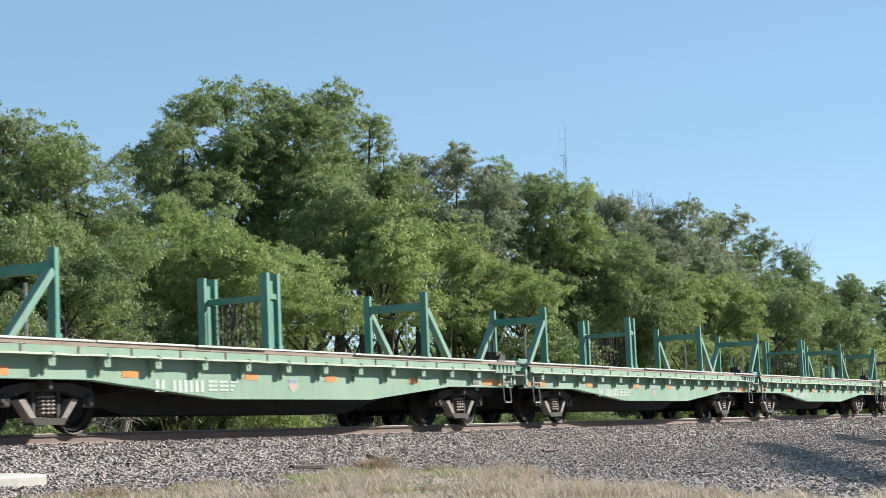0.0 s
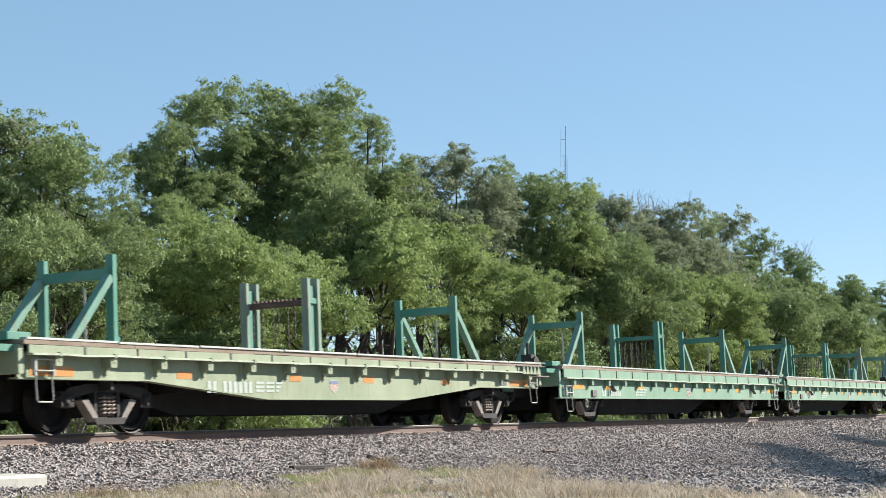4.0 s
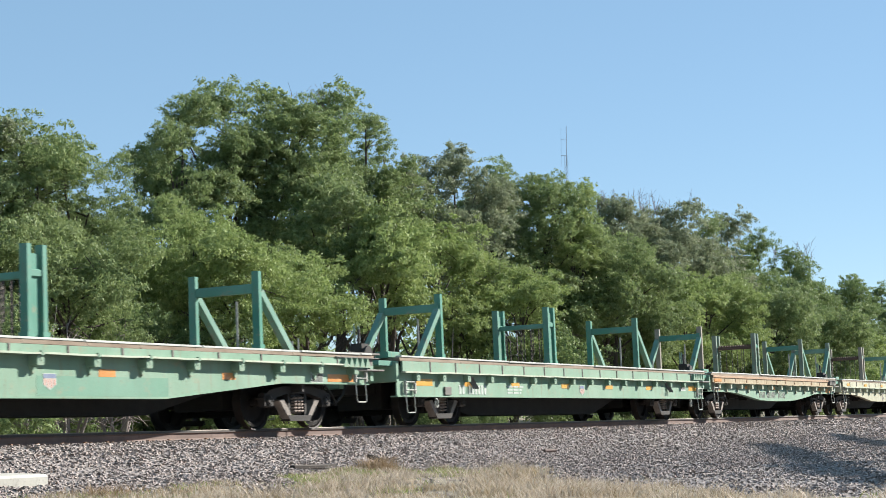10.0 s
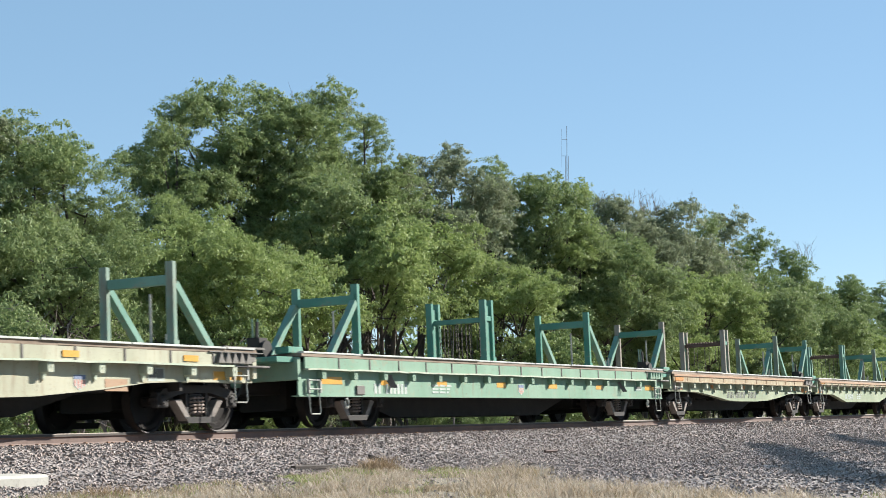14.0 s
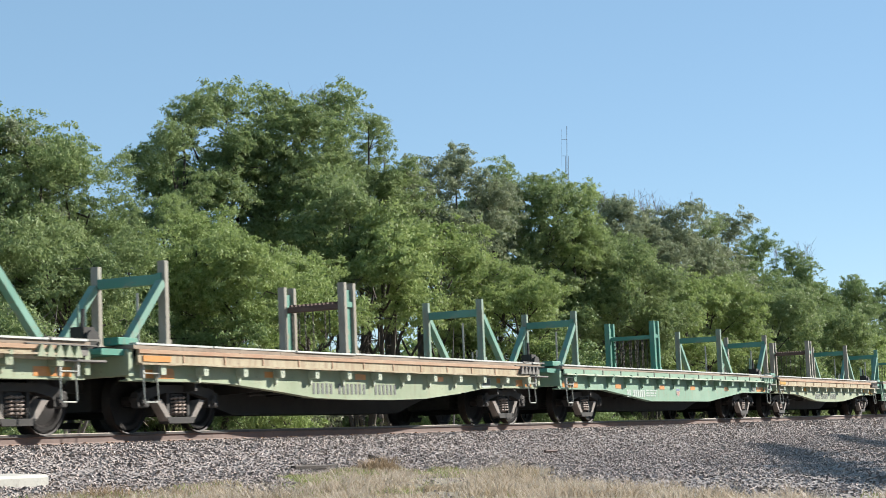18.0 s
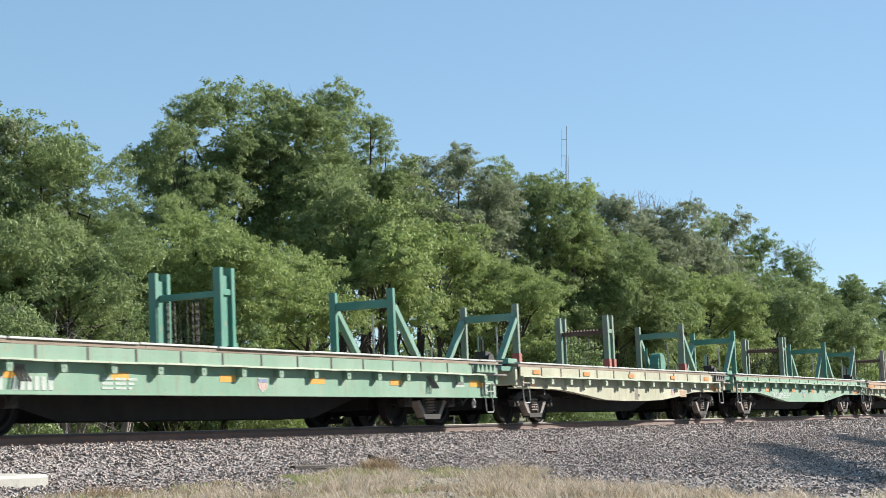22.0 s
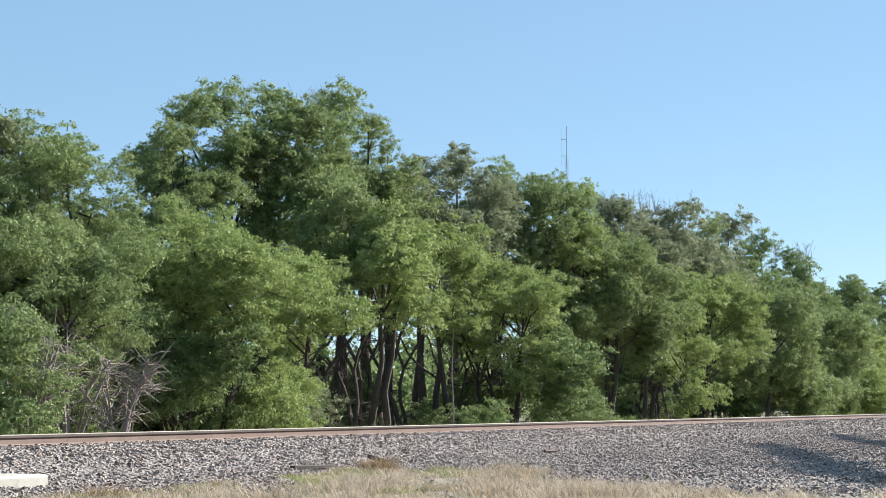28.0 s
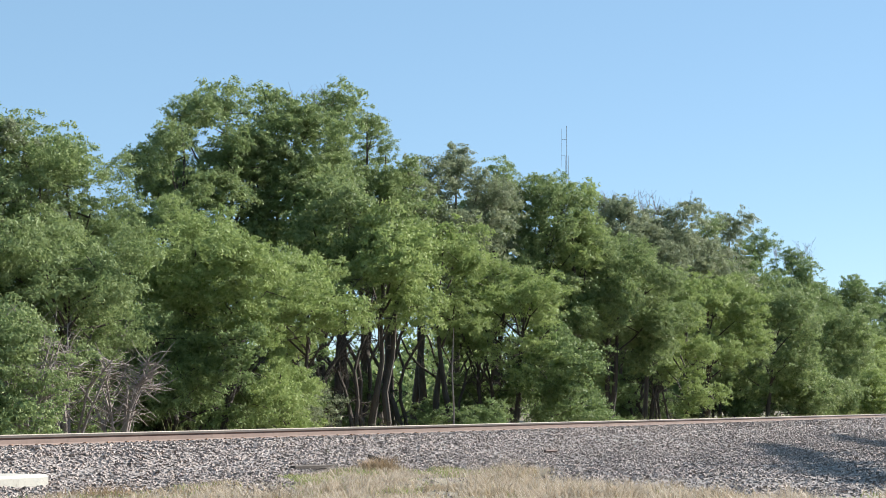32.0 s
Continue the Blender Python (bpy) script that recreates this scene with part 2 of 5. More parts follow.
# ---- mesh building ----
class Form:
    """Collects faces for one mesh."""

    def __init__(self):
        self.v, self.f, self.m = [], [], []

    def add(self, verts, faces, slot=0):
        k = len(self.v)
        self.v += [tuple(p) for p in verts]
        self.f += [tuple(i + k for i in q) for q in faces]
        self.m += [slot] * len(faces)
        return self

    def box(self, x0, x1, y0, y1, z0, z1, slot=0, ch=0.0):
        """A box; ch cuts the edges that run along its longest side."""
        if ch <= 0:
            v = [(x, y, z) for z in (z0, z1) for y in (y0, y1) for x in (x0, x1)]
            return self.add(v, [(0, 2, 3, 1), (4, 5, 7, 6), (0, 1, 5, 4), (2, 6, 7, 3), (0, 4, 6, 2), (1, 3, 7, 5)], slot)
        d = (x1 - x0, y1 - y0, z1 - z0)
        ax = d.index(max(d))
        lo, hi = (x0, y0, z0), (x1, y1, z1)
        u, w = [i for i in range(3) if i != ax]
        ring = [(lo[u] + ch, lo[w]), (hi[u] - ch, lo[w]), (hi[u], lo[w] + ch), (hi[u], hi[w] - ch),
                (hi[u] - ch, hi[w]), (lo[u] + ch, hi[w]), (lo[u], hi[w] - ch), (lo[u], lo[w] + ch)]
        vs = []
        for end in (lo[ax], hi[ax]):
            for a, c in ring:
                p = [0, 0, 0]
                p[ax], p[u], p[w] = end, a, c
                vs.append(p)
        flip = ax == 1
        fs = [(i, (i + 1) % 8, 8 + (i + 1) % 8, 8 + i) for i in range(8)] + [tuple(range(7, -1, -1)), tuple(range(8, 16))]
        return self.add(vs, [tuple(reversed(q)) for q in fs] if flip else fs, slot)

    def bar(self, a, c, w, h, slot=0):
        """A square bar from a to c."""
        a, c = Vector(a), Vector(c)
        d = (c - a).normalized()
        side = d.cross(Vector((0, 0, 1)))
        side = Vector((1, 0, 0)) if side.length < 0.05 else side.normalized()
        up = side.cross(d)
        vs = [p + side * (w / 2 * i) + up * (h / 2 * j) for p in (a, c) for i, j in ((-1, -1), (1, -1), (1, 1), (-1, 1))]
        return self.add(vs, [(0, 1, 5, 4), (1, 2, 6, 5), (2, 3, 7, 6), (3, 0, 4, 7), (3, 2, 1, 0), (4, 5, 6, 7)], slot)

    def tube(self, pts, radii, sides=6, slot=0):
        """A round limb along pts."""
        pts = [Vector(p) for p in pts]
        k, vs, fs = len(pts), [], []
        for i, p in enumerate(pts):
            d = (pts[min(i + 1, k - 1)] - pts[max(i - 1, 0)]).normalized()
            s = d.cross(Vector((0.3, 0.2, 1)) if abs(d.z) < 0.9 else Vector((1, 0, 0))).normalized()
            u = s.cross(d)
            r = radii[i] if isinstance(radii, (list, tuple)) else radii
            vs += [p + s * (r * math.cos(2 * math.pi * j / sides)) + u * (r * math.sin(2 * math.pi * j / sides)) for j in range(sides)]
        for i in range(k - 1):
            fs += [(i * sides + j, i * sides + (j + 1) % sides, (i + 1) * sides + (j + 1) % sides, (i + 1) * sides + j) for j in range(sides)]
        fs += [tuple(range(sides - 1, -1, -1)), tuple(range((k - 1) * sides, k * sides))]
        return self.add(vs, fs, slot)

    def lathe(self, prof, sides=20, slot=0):
        """Turned about the y axis; prof of (y, radius)."""
        vs = [(r * math.cos(2 * math.pi * j / sides), y, r * math.sin(2 * math.pi * j / sides)) for y, r in prof for j in range(sides)]
        fs = [(i * sides + j, i * sides + (j + 1) % sides, (i + 1) * sides + (j + 1) % sides, (i + 1) * sides + j)
              for i in range(len(prof) - 1) for j in range(sides)]
        return self.add(vs, fs, slot)

    def plate(self, outline, y0, y1, slot=0):
        """A flat plate cut to an outline in x and z, from y0 to y1."""
        k = len(outline)
        vs = [(x, y, z) for y in (y0, y1) for x, z in outline]
        fs = [tuple(range(k)), tuple(range(2 * k - 1, k - 1, -1))] + [(i, k + i, k + (i + 1) % k, (i + 1) % k) for i in range(k)]
        return self.add(vs, fs, slot)

    def mesh(self, name, *mats):
        me = bpy.data.meshes.new(name)
        me.from_pydata(self.v, [], self.f)
        for x in mats:
            me.materials.append(x)
        if len(mats) > 1:
            me.polygons.foreach_set("material_index", self.m)
        bm = bmesh.new()
        bm.from_mesh(me)
        bmesh.ops.recalc_face_normals(bm, faces=bm.faces)
        bm.to_mesh(me)
        bm.free()
        return me


MADE = {}


def mesh_of(key, make, *mats):
    """One mesh for all parts that are alike."""
    k = (key, *[m.name for m in mats])
    if k not in MADE:
        MADE[k] = make().mesh(key[0] if isinstance(key, tuple) else key, *mats)
    return MADE[k]


def part(name, me, parent, at=(0, 0, 0), label="", turn=None):
    ob = new(name, me)
    ob.parent = parent
    ob.matrix_basis = Matrix.Translation(at) @ (turn if turn else Matrix.Identity(4))
    return tagged(ob, label)


# ---- ground, ballast bed, rails and ties ----
def ground_height(s, lat):
    """Height of the ground lat metres to the camera's side of the line, s along it."""
    a = abs(lat)
    if a < 1.75:
        z = -0.165 - 0.02 * (a > 1.2) - 0.047 * (-lat) * (1 if a < 1.75 else 0) - 0.035
    elif lat > 0:
        u = min(1.0, (lat - 1.75) / 2.5)
        z = -0.14 - 0.42 * u * (2 - u)
    else:
        z = -0.28 - min((a - 1.75) / 2.2, 0.30)
    if lat > 13:
        z -= min((lat - 13) * 0.25, 0.6)
    if a > 2.5:
        z += 0.05 * noise.noise(Vector((s * 0.35, lat * 0.35, 0))) * min(1, (a - 2.5) / 2)
    return z


def sheet(name, ss, lats, mats, pick=None, lift=0.0):
    """A sheet of ground over a net of s and lat."""
    vs, fs, mi = [], [], []
    for s in ss:
        for q in lats:
            x, y, _ = on_track(s, q)
            vs.append((x, y, ground_height(s, q) + lift))
    w = len(lats)
    for i in range(len(ss) - 1):
        for j in range(w - 1):
            fs.append((i * w + j, i * w + j + 1, (i + 1) * w + j + 1, (i + 1) * w + j))
            mi.append(pick(ss[i], lats[j]) if pick else 0)
    me = bpy.data.meshes.new(name)
    me.from_pydata(vs, [], fs)
    for m in mats:
        me.materials.append(m)
    me.polygons.foreach_set("material_index", mi)
    return new(name, me)


def grass_grows(s, lat):
    """Grass holds the near corner, with a tongue of stones through it; the stones spread wide beyond."""
    side = 4.1 - 0.5 * min(1, max(0, (s + 13) / 2)) + 0.3 * min(1, max(0, (s + 9) / 1.5))
    edge = -8.8 - 3.2 * min(1, max(0, (lat - 5.8) / 1.4)) - 1.9 * min(1, max(0, (lat - 8.0) / 1.6))
    w = noise.noise(Vector((s * 0.9, lat * 0.9, 1))) + 0.5 * noise.noise(Vector((s * 2.6, lat * 2.6, 4)))
    u = (-13.0 - s) / 3.0
    if -0.3 < u < 1.3 and abs(lat - 3.8 - 2.0 * u) < 0.42 + 0.3 * w:
        return False
    return lat > side + 0.35 * w and s < edge + 1.1 * w


def span(a, b, step):
    return [a + (b - a) * i / max(1, round((b - a) / step)) for i in range(max(1, round((b - a) / step)) + 1)]


LATS = [-900, -300, -90, -40, -24, -18, -14] + span(-11, -2.2, 1.1) + [-1.75, -1.2, 0, 1.2, 1.75] + span(2.1, 15, 0.45) + [17, 20, 26, 40, 90, 300, 900]
SS = [-1200, -700, -400, -250, -150, -100, -70, -50, -35] + span(-24, 10, 0.5) + span(10.8, 60, 0.8) + span(62, 140, 3) + [160, 200, 250, 320, 420, 550, 700, 900, 1100]
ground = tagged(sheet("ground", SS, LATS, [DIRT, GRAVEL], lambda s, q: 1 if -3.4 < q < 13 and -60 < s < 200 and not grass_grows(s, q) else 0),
                "dry earth with a bed of grey crushed stone", kind="structure")


def rail(name, lat):
    prof = [(-0.075, -0.17), (0.075, -0.17), (0.072, -0.158), (0.02, -0.14), (0.011, -0.12), (0.011, -0.055), (0.036, -0.042),
            (0.036, -0.012), (0.028, -0.001), (-0.028, -0.001), (-0.036, -0.012), (-0.036, -0.042), (-0.011, -0.055), (-0.011, -0.12), (-0.02, -0.14), (-0.072, -0.158)]
    ss = [-480, -300, -200, -120, -60] + span(-30, 120, 3) + [160, 220, 300, 380, 460]
    k = len(prof)
    vs, fs, mi = [], [], []
    for s in ss:
        m = track_pose(s, 0, RAIL_MID)
        vs += [m @ Vector((0, -lat + y, z)) for y, z in prof]
    for i in range(len(ss) - 1):
        for j in range(k):
            fs.append((i * k + j, i * k + (j + 1) % k, (i + 1) * k + (j + 1) % k, (i + 1) * k + j))
            mi.append(2 if j in (6, 10) else 3 if j in (1, 14) else 1 if 6 < j < 11 else 0)
    me = bpy.data.meshes.new(name)
    me.from_pydata(vs, [], fs)
    me.materials.append(RAIL_WEB)
    for m in (RAIL_TOP, RAIL_SIDE, RAIL_FOOT):
        me.materials.append(m)
    me.polygons.foreach_set("material_index", mi)
    return tagged(new(name, me), "rusty brown steel rail with a worn bright head", "rail", kind="structure")


for q in (0.755, -0.755):
    rail("rail", q)


def tie_form():
    f = Form().box(-0.115, 0.115, -1.3, 1.3, -0.18, 0, ch=0.012)
    return f


tie_bed = tagged(new("tie_row"), "dark creosoted timber ties with spikes under the rails", "railway ties", kind="structure")
tie_mesh = mesh_of("tie", tie_form, TIE)
plate_mesh = mesh_of("tie_plate", lambda: Form().box(-0.09, 0.09, -0.18, 0.18, 0, 0.02).box(-0.075, -0.04, -0.13, -0.085, 0.02, 0.068)
                     .box(0.045, 0.075, -0.125, -0.085, 0.02, 0.06).box(-0.07, -0.045, 0.085, 0.12, 0.02, 0.055), RAIL_FOOT)
for i in range(150):
    s = -20 + i * 0.49
    o = new("tie", tie_mesh)
    o.parent = tie_bed
    o.matrix_basis = track_pose(s, 0.0, RAIL_MID - 0.195) @ pose(0, 0, 0, 0, 0, random.uniform(-1.5, 1.5))
    for q in (-0.755,):
        o = new("tie_plate", plate_mesh)
        o.parent = tie_bed
        o.matrix_basis = track_pose(s, 0.0, RAIL_MID - 0.193) @ pose(random.uniform(-0.03, 0.03), q, 0)


def stones(name, rows, label):
    """Broken stones strewn over the bed: rows of (s from, s to, lat from, lat to, number, size)."""
    rng = np.random.default_rng(5)
    base = np.array([(-1, -1, -0.7), (1, -1, -0.6), (1, 1, -0.7), (-1, 1, -0.6), (-0.7, -0.6, 0.7), (0.8, -0.7, 0.5), (0.6, 0.7, 0.8), (-0.8, 0.6, 0.6)])
    faces = np.array([(0, 1, 5, 4), (1, 2, 6, 5), (2, 3, 7, 6), (3, 0, 4, 7), (4, 5, 6, 7)])
    allv = []
    for s0, s1, q0, q1, num, size in rows:
        s, u = rng.uniform(s0, s1, num), rng.uniform(0, 1, num)
        for i in range(num):
            q = q0 + (q1 - q0) * u[i]
            if grass_grows(s[i], q) and rng.uniform() > 0.12:
                continue
            x, y, a = on_track(s[i], q)
            z = ground_height(s[i], q)
            c = base * rng.uniform(0.65, 1.3, (8, 3)) * size * rng.uniform(0.55, 1.25) * np.array((1.05, 0.92, 0.85))
            e = Euler(rng.uniform(-3.1, 3.1, 3)).to_matrix()
            allv.append((c @ np.array(e).T) * np.array((1.05, 1.05, 0.88)) + np.array((x, y, z + size * 0.1)))
    v = np.concatenate(allv)
    n = len(allv)
    f = (faces[None] + np.arange(n)[:, None, None] * 8).reshape(-1, 4)
    me = bpy.data.meshes.new(name)
    me.from_pydata(v.tolist(), [], f.tolist())
    me.materials.append(STONE)
    return tagged(new(name, me), label, "ballast", kind="stuff")


stones("ballast", [(-20, 2, 0.86, 2.1, 13000, 0.019), (-20, 2, 2.0, 4.4, 21000, 0.019), (-16, 2, 4.4, 8.0, 15000, 0.019), (-14, 6, 8.0, 12.0, 11000, 0.019), (-19, 8, -0.6, 0.6, 1200, 0.03),
                   (2, 20, 0.86, 2.1, 7500, 0.022), (2, 20, 2.0, 8.5, 25000, 0.022), (20, 45, 0.86, 2.2, 4500, 0.029), (20, 45, 2.2, 7.0, 11000, 0.029), (45, 110, 0.86, 6, 6000, 0.045)],
       "loose grey crushed stone heaped beside the rail")


def blades(name, rows, mat, label, seed):
    """Thin bent grass blades: rows of (number, s from, s to, lat from (None: the stones' edge), lat to, height)."""
    rng = np.random.default_rng(seed)
    vs, fs = [], []
    for num, s0, s1, q0, q1, high in rows:
        got = 0
        while got < num:
            s, q = rng.uniform(s0, s1), rng.uniform(q0, q1)
            got += 0.2
            if q > 0 and high < 0.2 and not grass_grows(s + (0.5 if rng.uniform() < 0.1 else 0), q):
                continue
            if noise.noise(Vector((s * 0.8, q * 0.9, seed))) + 0.6 * noise.noise(Vector((s * 2.7, q * 2.7, seed))) + rng.uniform(-0.15, 0.15) < 0.02:
                continue
            got += 0.8
            x, y, a = on_track(s, q)
            z = ground_height(s, q)
            tuft, h = rng.normal(0, 0.07, (5, 2)), high * (0.5 + 2.6 * abs(noise.noise(Vector((s * 1.7, q * 1.7, 9)))))
            for k in range(5):
                hh, w = h * rng.uniform(0.4, 1.15), rng.uniform(0.003, 0.007)
                an, le = rng.uniform(0, 6.28), hh * rng.uniform(0.3, 2.0)
                bx, by = x + tuft[k, 0], y + tuft[k, 1]
                dx, dy = math.cos(an), math.sin(an)
                n0 = len(vs)
                vs += [(bx - dy * w, by + dx * w, z), (bx + dy * w, by - dx * w, z), (bx + dx * le * 0.4 + dy * w * 0.7, by + dy * le * 0.4 - dx * w * 0.7, z + hh * 0.65),
                       (bx + dx * le * 0.4 - dy * w * 0.7, by + dy * le * 0.4 + dx * w * 0.7, z + hh * 0.65), (bx + dx * le, by + dy * le, z + hh)]
                fs += [(n0, n0 + 1, n0 + 2, n0 + 3), (n0 + 3, n0 + 2, n0 + 4)]
    me = bpy.data.meshes.new(name)
    me.from_pydata(vs, [], fs)
    me.materials.append(mat)
    return tagged(new(name, me), label, "grass", kind="stuff")


blades("dry_grass", [(3000, -20, -6.5, 3, 7, 0.05), (6500, -20, -7, 5.5, 13.5, 0.10)], STRAW, "straw-coloured dry grass along the edge of the stones", 21)
blades("tan_grass", [(2600, -20, -6.5, 3, 7.5, 0.055), (2600, -20, -7, 6, 13.5, 0.09)], TAN_BLADE, "dull tan grass in tufts among the straw", 22)
blades("green_grass", [(2000, -14, -6.4, 3, 5.6, 0.04), (600, -20, -14, 3.4, 7, 0.05), (250, -18, -8, 6, 12, 0.05), (3500, -10, 90, -9, -4.2, 0.3)], GREEN_BLADE, "patches of low green grass among straw", 23)
blades("brown_weeds", [(150, -13.6, -10.4, 9.7, 10.9, 0.10), (60, -10.6, -8.8, 9.3, 10.1, 0.14), (240, -10.8, -9.2, 3.1, 4.0, 0.13), (90, -17.6, -15.6, 3.6, 4.4, 0.10)], WEED, "rust-brown dry weeds at the edge of the stones", 24)


# ---- the train: old flat cars fitted with stake frames ----
def sill_outline(kind, n):
    """Side sill, seen from the side: n long."""
    if kind == "straight":
        return [(0.0, 0.385), (n, 0.385), (n, 0.90), (0.0, 0.90)]
    e, b = 0.58, 0.335
    if kind == "angular":
        f = 0.36 if n > 15 else 0.305
        low = [(0, e), (0.17 * n, e), (f * n, b), ((1 - f) * n, b), (0.83 * n, e), (n, e)]
    else:
        low = [(0, e), (0.13 * n, e), (0.19 * n, e - 0.025), (0.28 * n, e - 0.12), (0.36 * n, b + 0.03), (0.44 * n, b + 0.005), (0.56 * n, b + 0.005),
               (0.64 * n, b + 0.03), (0.74 * n, e - 0.12), (0.81 * n, e - 0.025), (0.87 * n, e), (n, e)]
    return low + [(n, 0.90), (0, 0.90)]


def side_form(kind, n):
    """Outer sill plate below the stake pockets."""
    return Form().plate(sill_outline(kind, n)[:-2] + [(n, 0.90), (0, 0.90)], -0.012, 0.012)


def flange_form(kind, n):
    low = sill_outline(kind, n)[:-2]
    return Form().plate([(x, z - 0.02) for x, z in low] + [(x, z) for x, z in reversed(low)], -0.03, 0.12)


def pocket_form(kind):
    """Stake pocket: a box under the ledge, a hook over it, a bolt, and a web that runs back to the sill."""
    w = 0.068 if kind == "angular" else 0.058
    f = Form().plate([(-w, 0.11), (w, 0.11), (w, -0.005), (w - 0.012, -0.022), (0.012 - w, -0.022), (-w, -0.005)], -0.045, 0.16)
    f.plate([(0.012 - w, -0.01), (w - 0.012, -0.01), (0.014, -0.12), (-0.014, -0.12)], 0.07, 0.16)
    f.box(-0.014, 0.014, -0.051, -0.04, 0.036, 0.062)
    return f.box(-w * 0.4, w * 0.4, -0.082, -0.045, 0.10, 0.158) if kind == "angular" else f


def ledge_form(n, seed):
    """The bent lip under the rim."""
    rng, k = random.Random(seed), max(8, round(n / 0.34))
    f, vs = Form(), []
    for i in range(k + 1):
        x, z, y = n * i / k, rng.uniform(-0.007, 0.007), rng.uniform(-0.006, 0.006)
        vs += [(x, -0.075 + y, z - 0.014), (x, 0.02, z - 0.012), (x, 0.02, z + 0.012), (x, -0.075 + y, z + 0.012)]
    fs = [(i * 4 + j, i * 4 + (j + 1) % 4, i * 4 + 4 + (j + 1) % 4, i * 4 + 4 + j) for i in range(k) for j in range(4)]
    return f.add(vs, fs + [(0, 3, 2, 1), (4 * k, 4 * k + 1, 4 * k + 2, 4 * k + 3)])


def stirrup_form():
    f = Form()
    f.tube([(-0.16, 0, 0.62), (-0.16, -0.02, 0.30), (-0.13, -0.02, 0.27), (0.13, -0.02, 0.27), (0.16, -0.02, 0.30), (0.16, 0, 0.62)], 0.011, 6)
    f.tube([(-0.2, -0.03, 0.80), (0.2, -0.03, 0.80)], 0.010, 6).tube([(-0.18, -0.03, 0.66), (0.18, -0.03, 0.66)], 0.010, 6)
    return f.box(-0.2, -0.16, -0.03, 0.02, 0.6, 0.82).box(0.16, 0.2, -0.03, 0.02, 0.6, 0.82)


def coil_form():
    f = Form()
    for x in (-0.10, 0.0, 0.10):
        pts = [(x + 0.052 * math.cos(a * 1.05), 0.052 * math.sin(a * 1.05), -0.13 + 0.26 * a / 30) for a in range(31)]
        f.tube(pts, 0.016, 5)
    return f


def frame_form():
    """Cast truck side frame: top bow, pedestals and spring seat."""
    f = Form()
    top = [(-1.02, 0.46), (-0.86, 0.58), (-0.45, 0.64), (0.45, 0.64), (0.86, 0.58), (1.02, 0.46), (0.98, 0.38), (0.80, 0.38), (0.70, 0.46), (0.33, 0.53), (-0.33, 0.53), (-0.70, 0.46), (-0.80, 0.38), (-0.98, 0.38)]
    f.plate(top, -0.07, 0.07)
    for d in (-1, 1):
        f.plate([(d * 0.28, 0.55), (d * 0.22, 0.55), (d * 0.22, 0.16), (d * 0.28, 0.16)][::d], -0.05, 0.06)
    return f.plate([(-0.30, 0.10), (0.30, 0.10), (0.36, 0.19), (-0.36, 0.19)], -0.10, 0.07)


def strut_form(d):
    return Form().plate([(d * 0.60, 0.42), (d * 0.47, 0.44), (d * 0.24, 0.17), (d * 0.30, 0.11)][::d], -0.095, 0.05)


def wheelset_form():
    f = Form()
    f.lathe([(-0.9, 0), (-0.9, 0.07), (0.9, 0.07), (0.9, 0)], 10)
    for d in (-1, 1):
        c = d * 0.755
        f.lathe([(c - 0.02, 0.09), (c - 0.02, 0.30), (c - 0.065, 0.34), (c - 0.065, 0.395)], 28)
        f.lathe([(c - 0.065, 0.395), (c - 0.065, 0.420), (c + 0.06, 0.424), (c + 0.07, 0.445), (c + 0.09, 0.445)] if d > 0 else
                [(c + 0.065, 0.395), (c + 0.065, 0.420), (c - 0.06, 0.424), (c - 0.07, 0.445), (c - 0.09, 0.445)], 28)
        f.lathe([(c - d * 0.066, 0.386), (c - d * 0.068, 0.417)], 28, 1)
        f.lathe([(c + d * 0.065, 0.395), (c + d * 0.065, 0.34), (c + d * 0.02, 0.30), (c + d * 0.02, 0.09)], 28)
        for k in range(3):                            # cast holes and ribs of the plate
            a = k * 2.094
            f.bar((0.13 * math.cos(a), c - d * 0.07, 0.13 * math.sin(a)), (0.29 * math.cos(a), c - d * 0.055, 0.29 * math.sin(a)), 0.03, 0.03)
    return f


def cap_form():
    f = Form().lathe([(-0.06, 0), (-0.06, 0.06), (-0.045, 0.085), (0.05, 0.085)], 12)
    for k in range(3):
        f.box(0.05 * math.cos(k * 2.1) - 0.012, 0.05 * math.cos(k * 2.1) + 0.012, -0.075, -0.05, 0.05 * math.sin(k * 2.1) - 0.012, 0.05 * math.sin(k * 2.1) + 0.012)
    return f.box(-0.13, 0.13, -0.03, 0.09, -0.10, 0.12, ch=0.02)


LIFT = 0.11     # the bodies ride this much above the trucks' seats
WHEELS = []      # (wheelset, the car's place in the train)


